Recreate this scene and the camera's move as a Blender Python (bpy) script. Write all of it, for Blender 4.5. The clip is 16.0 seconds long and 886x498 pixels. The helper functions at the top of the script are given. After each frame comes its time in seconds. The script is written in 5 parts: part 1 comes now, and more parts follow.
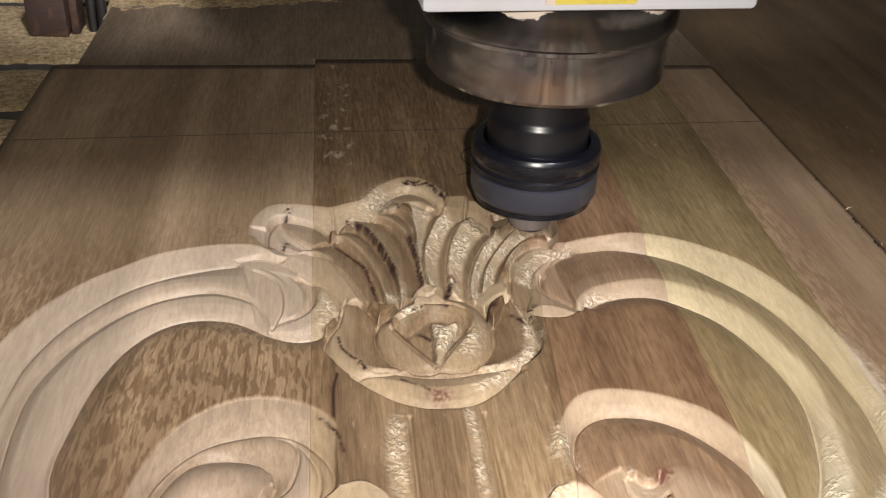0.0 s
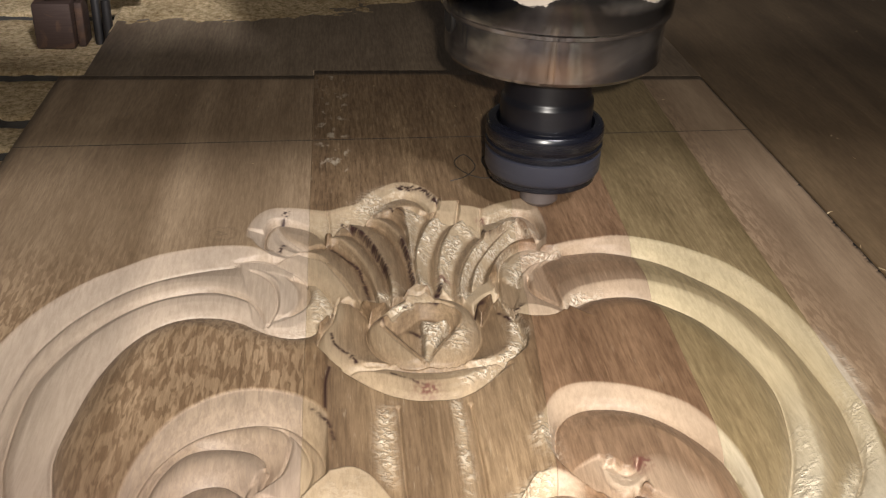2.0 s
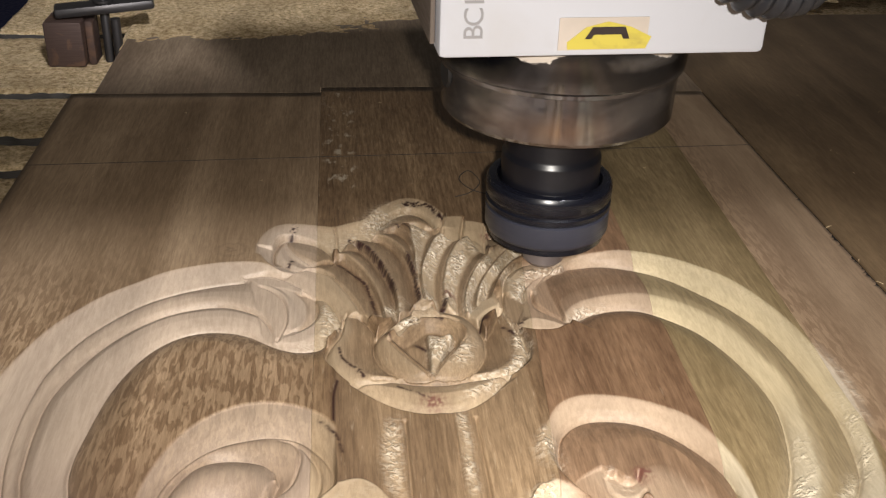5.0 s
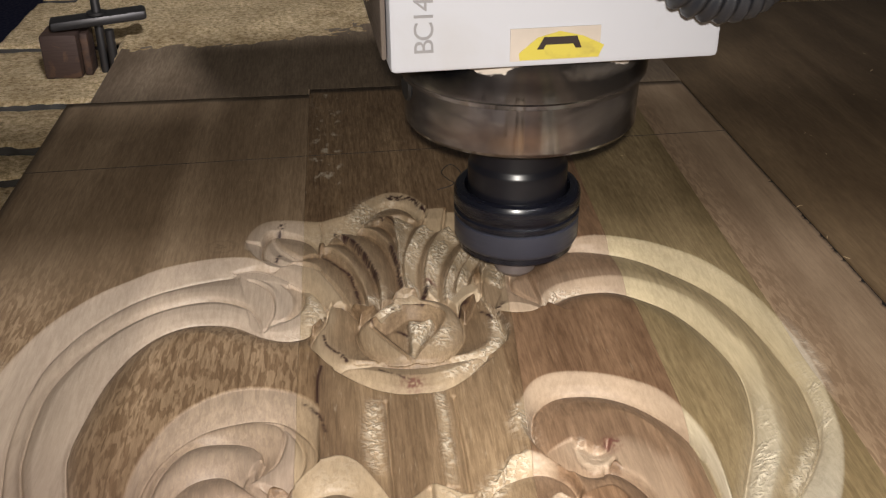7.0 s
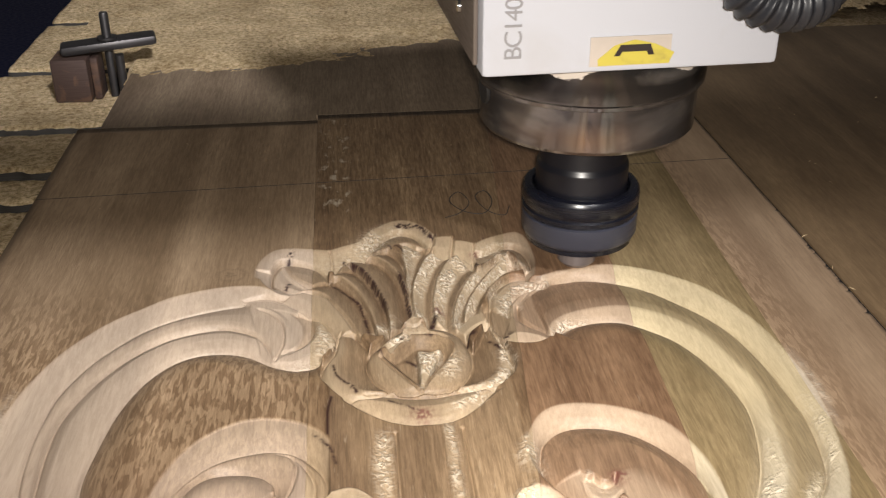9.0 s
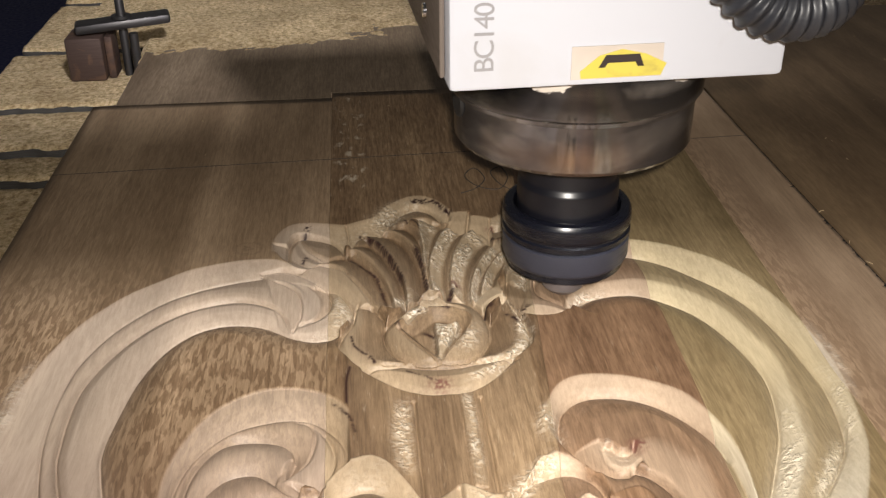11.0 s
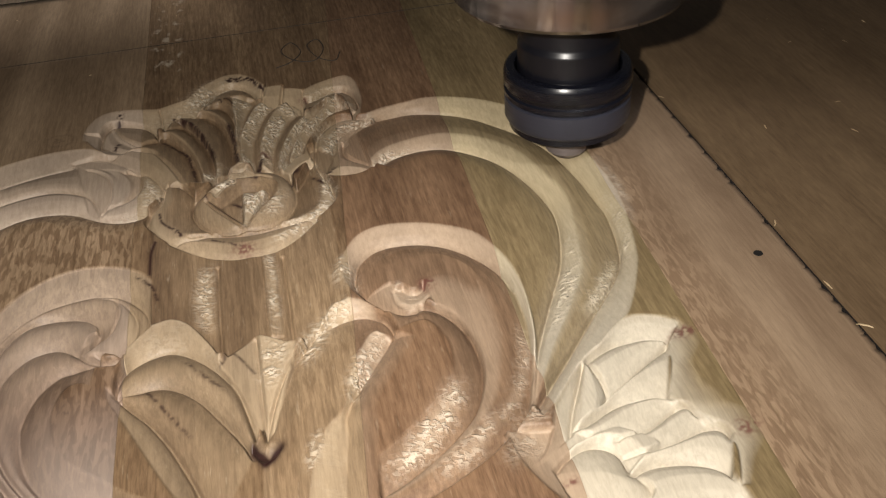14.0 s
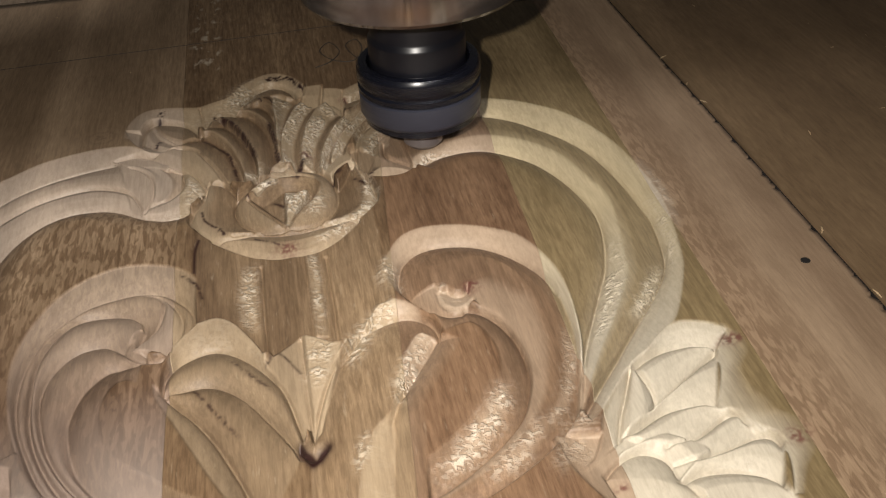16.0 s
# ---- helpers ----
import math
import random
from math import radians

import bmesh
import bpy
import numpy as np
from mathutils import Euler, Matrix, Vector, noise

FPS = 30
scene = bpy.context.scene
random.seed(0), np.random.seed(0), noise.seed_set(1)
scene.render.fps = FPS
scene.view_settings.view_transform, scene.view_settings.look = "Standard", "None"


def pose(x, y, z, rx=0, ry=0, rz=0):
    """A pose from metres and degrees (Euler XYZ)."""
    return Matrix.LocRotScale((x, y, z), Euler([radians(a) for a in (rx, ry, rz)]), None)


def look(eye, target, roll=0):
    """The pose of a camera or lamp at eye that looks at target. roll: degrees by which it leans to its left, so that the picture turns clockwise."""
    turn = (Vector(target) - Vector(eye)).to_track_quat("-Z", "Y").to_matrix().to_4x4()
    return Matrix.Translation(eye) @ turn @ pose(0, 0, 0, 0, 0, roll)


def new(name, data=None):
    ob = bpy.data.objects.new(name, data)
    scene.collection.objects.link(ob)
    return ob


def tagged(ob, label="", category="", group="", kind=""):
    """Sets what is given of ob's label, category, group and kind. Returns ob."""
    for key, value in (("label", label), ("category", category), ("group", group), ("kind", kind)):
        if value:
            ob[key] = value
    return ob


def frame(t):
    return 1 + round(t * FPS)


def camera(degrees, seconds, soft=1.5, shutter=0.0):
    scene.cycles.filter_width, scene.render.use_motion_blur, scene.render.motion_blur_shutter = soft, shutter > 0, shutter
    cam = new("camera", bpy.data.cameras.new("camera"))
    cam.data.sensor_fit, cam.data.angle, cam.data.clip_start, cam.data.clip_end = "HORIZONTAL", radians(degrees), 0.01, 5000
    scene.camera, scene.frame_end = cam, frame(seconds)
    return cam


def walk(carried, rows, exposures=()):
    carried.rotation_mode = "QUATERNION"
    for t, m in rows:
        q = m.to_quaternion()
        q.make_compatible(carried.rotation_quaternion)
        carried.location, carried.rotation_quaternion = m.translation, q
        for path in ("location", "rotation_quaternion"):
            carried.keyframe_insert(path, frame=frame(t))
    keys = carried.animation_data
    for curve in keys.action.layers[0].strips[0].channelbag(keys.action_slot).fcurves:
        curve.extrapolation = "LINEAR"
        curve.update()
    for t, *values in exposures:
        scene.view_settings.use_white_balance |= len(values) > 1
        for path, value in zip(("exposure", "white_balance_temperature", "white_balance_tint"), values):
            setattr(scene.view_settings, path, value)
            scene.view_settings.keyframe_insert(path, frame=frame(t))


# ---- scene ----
cam = camera(47.03, 16.0, soft=1.2, shutter=0.5)
PATH = [
    (0, (-0.03343, -0.26719, 0.19534), (-0.00144, -0.00972, 0.04472), 2.338),
    (0.5, (-0.03231, -0.27014, 0.19673), (-0.00275, -0.01159, 0.04747), 2.240),
    (1, (-0.03080, -0.27002, 0.19927), (-0.00084, -0.01035, 0.05206), 2.443),
    (1.5, (-0.02998, -0.27244, 0.19620), (0.00060, -0.01300, 0.04870), 2.505),
    (2, (-0.02905, -0.28233, 0.19716), (0.00119, -0.02225, 0.05073), 2.138),
    (2.5, (-0.03200, -0.28644, 0.19924), (-0.00262, -0.02572, 0.05376), 1.899),
    (3, (-0.03245, -0.28592, 0.20044), (-0.00296, -0.02493, 0.05548), 2.052),
    (5.5, (-0.02691, -0.29075, 0.20276), (0.00091, -0.02886, 0.05909), 1.537),
    (6, (-0.01089, -0.30724, 0.20313), (0.01758, -0.04553, 0.05926), 0.534),
    (6.5, (-0.01636, -0.30667, 0.20560), (0.01035, -0.04464, 0.06198), -0.219),
    (7, (-0.01867, -0.30593, 0.20625), (0.00665, -0.04364, 0.06285), -0.461),
    (7.5, (-0.01785, -0.30315, 0.20899), (0.00732, -0.04043, 0.06636), -0.335),
    (8, (-0.01559, -0.30347, 0.21245), (0.00988, -0.03981, 0.07161), -0.092),
    (8.5, (-0.01705, -0.30525, 0.21414), (0.00821, -0.04134, 0.07373), -0.240),
    (9, (-0.02096, -0.30606, 0.21353), (0.00375, -0.04168, 0.07391), -0.356),
    (11.5, (-0.02494, -0.31193, 0.20470), (-0.00437, -0.05041, 0.05914), -0.771),
    (12, (-0.01375, -0.32238, 0.20139), (0.00938, -0.06840, 0.04340), -2.601),
    (12.5, (0.01391, -0.33943, 0.20616), (0.04821, -0.09358, 0.03769), -3.750),
    (13, (0.01336, -0.34012, 0.20399), (0.05215, -0.09601, 0.03398), -3.747),
    (13.5, (0.01962, -0.33774, 0.20481), (0.06128, -0.09390, 0.03508), -3.545),
    (14, (0.01720, -0.33369, 0.20299), (0.05914, -0.09016, 0.03288), -3.638),
    (14.5, (0.01552, -0.33200, 0.20278), (0.05650, -0.08832, 0.03267), -3.624),
    (15, (0.01302, -0.32943, 0.20396), (0.05264, -0.08525, 0.03424), -3.701),
    (15.5, (0.01096, -0.33023, 0.20357), (0.04966, -0.08553, 0.03438), -3.529),
    (16, (0.00811, -0.33079, 0.20363), (0.04519, -0.08629, 0.03379), -3.474),
]
walk(cam, [(t, look(eye, target, roll)) for t, eye, target, roll in PATH],
     exposures=[(0, -0.03), (3.2, 0.0), (5.5, -0.04), (6.2, -0.28), (7.5, -0.26), (8.0, 0.03), (8.7, 0.12), (9.2, 0.12), (11.5, 0.02), (12.0, -0.1), (12.5, -0.48), (13.5, -0.46), (14.5, -0.55), (16, -0.58)])

# ---- world and light ----
world = bpy.data.worlds.new("workshop_night")
scene.world = world
world.use_nodes = True
world.node_tree.nodes["Background"].inputs["Color"].default_value = (0.6, 0.55, 0.5, 1)
world.node_tree.nodes["Background"].inputs["Strength"].default_value = 0.095


def area_lamp(name, eye, target, size, watts, colour, spread=180):
    data = bpy.data.lights.new(name, "AREA")
    data.shape, data.size, data.energy, data.color = "DISK", size, watts, colour
    data.spread = radians(spread)
    ob = new(name, data)
    ob.matrix_world = look(eye, target)
    return ob


# the workshop's white lamp, in front of the machine and to its right
area_lamp("workshop_lamp", (0.34, -0.97, 1.0), (-0.20, 0.58, 0.0), 0.14, 1.6, (0.97, 0.965, 1.0), 40)
# the small lamp held beside the camera's lens
area_lamp("hand_lamp", (-0.022, -0.328, 0.226), (0.052, -0.085, 0.0), 0.008, 1.15, (1.0, 0.938, 0.858), 115)


# ---- materials ----
def material(name):
    m = bpy.data.materials.new(name)
    m.use_nodes = True
    nodes, links = m.node_tree.nodes, m.node_tree.links
    return m, nodes, links, nodes["Principled BSDF"]


def ramp(nodes, stops):
    r = nodes.new("ShaderNodeValToRGB")
    els = r.color_ramp.elements
    while len(els) < len(stops):
        els.new(0.5)
    for e, (p, c) in zip(els, stops):
        e.position, e.color = p, (*c, 1)
    return r


def mapped(nodes, links, scale, rot=(0, 0, 0), kind="Object"):
    tc, mp = nodes.new("ShaderNodeTexCoord"), nodes.new("ShaderNodeMapping")
    mp.inputs["Scale"].default_value = scale
    mp.inputs["Rotation"].default_value = rot
    links.new(tc.outputs[kind], mp.inputs["Vector"])
    return mp


def noise_node(nodes, links, vec, scale, detail=4, rough=0.55, distortion=0.0):
    n = nodes.new("ShaderNodeTexNoise")
    n.inputs["Scale"].default_value, n.inputs["Detail"].default_value = scale, detail
    n.inputs["Roughness"].default_value, n.inputs["Distortion"].default_value = rough, distortion
    links.new(vec.outputs[0], n.inputs["Vector"])
    return n


def mix(nodes, links, kind, fac, a, b):
    m = nodes.new("ShaderNodeMix")
    m.data_type, m.blend_type = "RGBA", kind
    for sock, v in ((m.inputs["Factor"], fac), (m.inputs["A"], a), (m.inputs["B"], b)):
        if isinstance(v, (int, float)):
            sock.default_value = v
        elif isinstance(v, tuple):
            sock.default_value = (*v, 1)
        else:
            links.new(v, sock)
    return m.outputs["Result"]


def bump(nodes, links, bsdf, height, strength, dist):
    b = nodes.new("ShaderNodeBump")
    b.inputs["Strength"].default_value, b.inputs["Distance"].default_value = strength, dist
    links.new(height, b.inputs["Height"])
    links.new(b.outputs["Normal"], bsdf.inputs["Normal"])
    return b


def wood(name, dark, light, fresh_lit, flame=0.3, seed=0.0, carved=True, gloss=0.5, flecks=None, figure=None, lines=0.9, sap=None, band=None, dark_end=None, pale=None, pores=0.0):
    """Planed hardwood with grain along y; where the cutter has been it shows its pale side, with slope shading painted
    in.
    """
    m, nodes, links, bsdf = material(name)
    mp = mapped(nodes, links, (1, 0.07, 1))
    mp.inputs["Location"].default_value = (seed, seed * 3.1, 0)
    broad = noise_node(nodes, links, mp, 42, 4, 0.55, 0.6)
    fine = noise_node(nodes, links, mp, 760, 6, 0.75, 0.3)
    tone = ramp(nodes, [(0.30, dark), (0.52, tuple(0.5 * (a + b) for a, b in zip(dark, light))), (0.72, light)])
    links.new(broad.outputs["Fac"], tone.inputs["Fac"])
    grain = ramp(nodes, [(0.38, (0.52, 0.45, 0.39)), (0.60, (1.12, 1.09, 1.07))])
    links.new(fine.outputs["Fac"], grain.inputs["Fac"])
    col = mix(nodes, links, "MULTIPLY", lines, tone.outputs["Color"], grain.outputs["Color"])
    # short dark pores and flame figure
    mp2 = mapped(nodes, links, (1, 0.22, 1), (0, 0, 0.06))
    mp2.inputs["Location"].default_value = (seed * 2, seed, 0)
    flames = noise_node(nodes, links, mp2, 560, 2, 0.5, 0.5)
    fl = ramp(nodes, [(0.45, (0.50, 0.40, 0.31)), (0.55, (1.12, 1.08, 1.02))])
    links.new(flames.outputs["Fac"], fl.inputs["Fac"])
    if figure:
        # the figure fades out towards one end of the plank
        tc, sep = nodes.new("ShaderNodeTexCoord"), nodes.new("ShaderNodeSeparateXYZ")
        links.new(tc.outputs["Object"], sep.inputs[0])
        fade = nodes.new("ShaderNodeMapRange")
        fade.inputs["From Min"].default_value, fade.inputs["From Max"].default_value = figure
        fade.inputs["To Min"].default_value, fade.inputs["To Max"].default_value = flame, 0.2 * flame
        links.new(sep.outputs["Y"], fade.inputs["Value"])
        flame = fade.outputs["Result"]
    if band:
        # the figure keeps to a strip along one joint
        tc, sep = nodes.new("ShaderNodeTexCoord"), nodes.new("ShaderNodeSeparateXYZ")
        links.new(tc.outputs["Object"], sep.inputs[0])
        fade = nodes.new("ShaderNodeMapRange")
        fade.inputs["From Min"].default_value, fade.inputs["From Max"].default_value = band
        fade.inputs["To Min"].default_value, fade.inputs["To Max"].default_value = flame, 0.06
        links.new(sep.outputs["X"], fade.inputs["Value"])
        flame = fade.outputs["Result"]
    col = mix(nodes, links, "MULTIPLY", flame, col, fl.outputs["Color"])
    if dark_end:
        # darker towards one end of the plank
        tc, sep = nodes.new("ShaderNodeTexCoord"), nodes.new("ShaderNodeSeparateXYZ")
        links.new(tc.outputs["Object"], sep.inputs[0])
        fade = nodes.new("ShaderNodeMapRange")
        fade.inputs["From Min"].default_value, fade.inputs["From Max"].default_value = dark_end
        links.new(sep.outputs["Y"], fade.inputs["Value"])
        dim = mix(nodes, links, "MIX", fade.outputs["Result"], (1.0, 1.0, 1.0), (0.66, 0.60, 0.64))
        col = mix(nodes, links, "MULTIPLY", 1.0, col, dim)
    if pale:
        # past that, lamp haze on the plank is painted in as a paler grey
        tc, sep = nodes.new("ShaderNodeTexCoord"), nodes.new("ShaderNodeSeparateXYZ")
        links.new(tc.outputs["Object"], sep.inputs[0])
        fade = nodes.new("ShaderNodeMapRange")
        fade.inputs["From Min"].default_value, fade.inputs["From Max"].default_value = pale
        links.new(sep.outputs["Y"], fade.inputs["Value"])
        col = mix(nodes, links, "MIX", fade.outputs["Result"], col, mix(nodes, links, "MIX", 0.5, col, (0.46, 0.40, 0.355)))
    stain_map = mapped(nodes, links, (1, 0.6, 1))
    stains = noise_node(nodes, links, stain_map, 13, 5, 0.6, 0.3)
    st = ramp(nodes, [(0.35, (0.74, 0.72, 0.70)), (0.6, (1.05, 1.05, 1.05))])
    links.new(stains.outputs["Fac"], st.inputs["Fac"])
    col = mix(nodes, links, "MULTIPLY", 0.8, col, st.outputs["Color"])
    if flecks:
        # bleached flecks in a streak of the plank
        tc, sep = nodes.new("ShaderNodeTexCoord"), nodes.new("ShaderNodeSeparateXYZ")
        links.new(tc.outputs["Object"], sep.inputs[0])
        spots = noise_node(nodes, links, mapped(nodes, links, (1, 0.45, 1)), 210, 4, 0.6)
        mask = None
        for axis, a, b in (("X", flecks[0], flecks[1]), ("Y", flecks[2], flecks[3])):
            for lo, hi in ((a, a + 0.004), (b, b - 0.004)):
                r = nodes.new("ShaderNodeMapRange")
                r.inputs["From Min"].default_value, r.inputs["From Max"].default_value = lo, hi
                links.new(sep.outputs[axis], r.inputs["Value"])
                if mask is None:
                    mask = r.outputs["Result"]
                else:
                    times = nodes.new("ShaderNodeMath")
                    times.operation = "MULTIPLY"
                    links.new(mask, times.inputs[0])
                    links.new(r.outputs["Result"], times.inputs[1])
                    mask = times.outputs[0]
        on = ramp(nodes, [(0.56, (0, 0, 0)), (0.66, (0.7, 0.7, 0.7))])
        links.new(spots.outputs["Fac"], on.inputs["Fac"])
        times = nodes.new("ShaderNodeMath")
        times.operation = "MULTIPLY"
        links.new(on.outputs["Color"], times.inputs[0])
        links.new(mask, times.inputs[1])
        col = mix(nodes, links, "MIX", times.outputs[0], col, (0.55, 0.47, 0.36))
    if pores:
        # short pale pores along the grain, on cut and planed wood alike
        fleck_map = mapped(nodes, links, (1, 0.13, 1), (0, 0, 0.03))
        fleck_map.inputs["Location"].default_value = (seed * 1.7, seed, 0)
        fleck = noise_node(nodes, links, fleck_map, 900, 2, 0.5, 0.2)
        bright = ramp(nodes, [(0.65, (0, 0, 0)), (0.76, (pores, pores, pores))])
        links.new(fleck.outputs["Fac"], bright.inputs["Fac"])
        col = mix(nodes, links, "MIX", bright.outputs["Color"], col, (0.62, 0.52, 0.38))
    if carved:
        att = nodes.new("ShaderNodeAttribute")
        att.attribute_name = "fresh_lit"
        cut = ramp(nodes, [(0.36, tuple(0.80 * c for c in fresh_lit)), (0.66, fresh_lit)])
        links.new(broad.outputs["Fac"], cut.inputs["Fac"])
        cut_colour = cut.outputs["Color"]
        if sap:
            # white sapwood towards one end of the plank
            tc, sep = nodes.new("ShaderNodeTexCoord"), nodes.new("ShaderNodeSeparateXYZ")
            links.new(tc.outputs["Object"], sep.inputs[0])
            fade = nodes.new("ShaderNodeMapRange")
            fade.inputs["From Min"].default_value, fade.inputs["From Max"].default_value = sap
            links.new(sep.outputs["Y"], fade.inputs["Value"])
            cut_colour = mix(nodes, links, "MIX", fade.outputs["Result"], cut_colour, (0.54, 0.485, 0.385))
        cutc = mix(nodes, links, "MULTIPLY", 0.30, cut_colour, grain.outputs["Color"])
        if dark_end:
            cutc = mix(nodes, links, "MULTIPLY", 0.7, cutc, dim)
        # dark knots, old cracks and a little painted shade run on through the fresh cut
        kn = nodes.new("ShaderNodeAttribute")
        kn.attribute_name = "knot_shade"
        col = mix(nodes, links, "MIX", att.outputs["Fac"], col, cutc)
        fuzz = nodes.new("ShaderNodeAttribute")
        fuzz.attribute_name = "torn"
        pale = tuple(0.35 * c + 0.65 * p for c, p in zip(fresh_lit, (0.88, 0.79, 0.65)))
        flat = noise_node(nodes, links, mapped(nodes, links, (0.7, 1, 1), (0, 0, 0.5)), 780, 2, 0.5, 0.3)
        lift = ramp(nodes, [(0.46, (0, 0, 0)), (0.57, (1, 1, 1))])
        links.new(flat.outputs["Fac"], lift.inputs["Fac"])
        some = nodes.new("ShaderNodeMapRange")
        some.inputs["To Min"].default_value, some.inputs["To Max"].default_value = 0.08, 0.95
        links.new(lift.outputs["Color"], some.inputs["Value"])
        share = nodes.new("ShaderNodeMath")
        share.operation = "MULTIPLY"
        links.new(fuzz.outputs["Fac"], share.inputs[0])
        links.new(some.outputs["Result"], share.inputs[1])
        col = mix(nodes, links, "MIX", share.outputs[0], col, pale)
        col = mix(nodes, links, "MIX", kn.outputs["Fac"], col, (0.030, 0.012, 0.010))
        spot = nodes.new("ShaderNodeAttribute")
        spot.attribute_name = "spot"
        col = mix(nodes, links, "MIX", spot.outputs["Fac"], col, (0.13, 0.045, 0.034))
    links.new(col, bsdf.inputs["Base Color"])
    bsdf.inputs["Roughness"].default_value = gloss
    bsdf.inputs["Specular IOR Level"].default_value = 0.4
    if not carved:
        bump(nodes, links, bsdf, fine.outputs["Fac"], 0.25, 0.0006)
        return m
    # torn grain: sharp little flakes where the cutter ripped the wood
    tear = nodes.new("ShaderNodeAttribute")
    tear.attribute_name = "torn"
    warp = noise_node(nodes, links, mapped(nodes, links, (1, 0.6, 1)), 1300, 4, 0.75, 0.3)
    both_h = nodes.new("ShaderNodeMath")
    both_h.operation = "MULTIPLY_ADD"
    both_h.inputs[1].default_value = 0.35
    links.new(warp.outputs["Fac"], both_h.inputs[0])
    links.new(lift.outputs["Color"], both_h.inputs[2])
    tall = nodes.new("ShaderNodeMath")
    tall.operation = "MULTIPLY"
    links.new(both_h.outputs[0], tall.inputs[0])
    links.new(tear.outputs["Fac"], tall.inputs[1])
    rough = nodes.new("ShaderNodeMapRange")
    rough.inputs["To Min"].default_value, rough.inputs["To Max"].default_value = gloss, 0.20
    links.new(tear.outputs["Fac"], rough.inputs["Value"])
    links.new(rough.outputs["Result"], bsdf.inputs["Roughness"])
    b1 = nodes.new("ShaderNodeBump")
    b1.inputs["Strength"].default_value, b1.inputs["Distance"].default_value = 0.9, 0.00055
    links.new(tall.outputs[0], b1.inputs["Height"])
    b2 = bump(nodes, links, bsdf, fine.outputs["Fac"], 0.28, 0.0006)
    links.new(b1.outputs["Normal"], b2.inputs["Normal"])
    return m


FRESH = (0.53, 0.395, 0.27)
WOOD_LEFT = wood("wood_flamed", (0.215, 0.148, 0.088), (0.385, 0.282, 0.182), (0.475, 0.378, 0.290), 0.62, 1.3, figure=(0.025, 0.085), lines=0.5, dark_end=(-0.03, -0.10), pale=(-0.085, -0.135))
WOOD_MID = wood("wood_olive", (0.152, 0.096, 0.054), (0.330, 0.234, 0.138), (0.45, 0.345, 0.225), 0.22, 4.1, flecks=(-0.041, -0.022, 0.14, 0.275), lines=0.8, pores=0.22)
WOOD_DARK = wood("wood_brown", (0.155, 0.091, 0.052), (0.302, 0.192, 0.115), (0.47, 0.355, 0.25), 0.2, 7.7, lines=0.75, pores=0.16)
WOOD_GOLD = wood("wood_golden", (0.20, 0.150, 0.075), (0.33, 0.254, 0.140), (0.57, 0.475, 0.305), 0.2, 9.2, lines=0.6, sap=(-0.02, -0.10))
WOOD_PALE = wood("wood_tan", (0.275, 0.190, 0.122), (0.415, 0.304, 0.203), (0.57, 0.495, 0.395), 0.5, 12.6, lines=0.33, band=(0.139, 0.158))
WOOD_SIDE = wood("wood_side_board", (0.13, 0.086, 0.048), (0.23, 0.160, 0.092), FRESH, 0.15, 15.0, carved=False, lines=0.4)
WOOD_BACK = wood("wood_back_board", (0.17, 0.125, 0.085), (0.30, 0.235, 0.165), FRESH, 0.2, 18.0, carved=False, lines=0.6)


def metal(name, colour, rough, metallic=1.0, scratch=0.3, dirt=None, dirt_scale=40, dirt_edge=(0.52, 0.6), relief=0.05):
    m, nodes, links, bsdf = material(name)
    mp = mapped(nodes, links, (1, 1, 1))
    n = noise_node(nodes, links, mp, dirt_scale, 5, 0.6, 0.8)
    fine = noise_node(nodes, links, mapped(nodes, links, (0.4, 0.4, 9)), 180, 3)
    r = ramp(nodes, [(0.3, (rough * (1 - scratch),) * 3), (0.75, (min(1, rough * (1 + scratch)),) * 3)])
    links.new(fine.outputs["Fac"], r.inputs["Fac"])
    links.new(r.outputs["Color"], bsdf.inputs["Roughness"])
    bsdf.inputs["Metallic"].default_value = metallic
    if dirt:
        d = ramp(nodes, [(dirt_edge[0], colour), (dirt_edge[1], dirt)])
        links.new(n.outputs["Fac"], d.inputs["Fac"])
        links.new(d.outputs["Color"], bsdf.inputs["Base Color"])
    else:
        d = ramp(nodes, [(0.3, tuple(0.85 * c for c in colour)), (0.7, colour)])
        links.new(n.outputs["Fac"], d.inputs["Fac"])
        links.new(d.outputs["Color"], bsdf.inputs["Base Color"])
    bump(nodes, links, bsdf, fine.outputs["Fac"], relief, 0.0003)
    return m


STEEL = metal("worn_turned_steel", (0.46, 0.46, 0.48), 0.16, 1.0, 0.5, (0.07, 0.065, 0.07), 24, (0.50, 0.55))


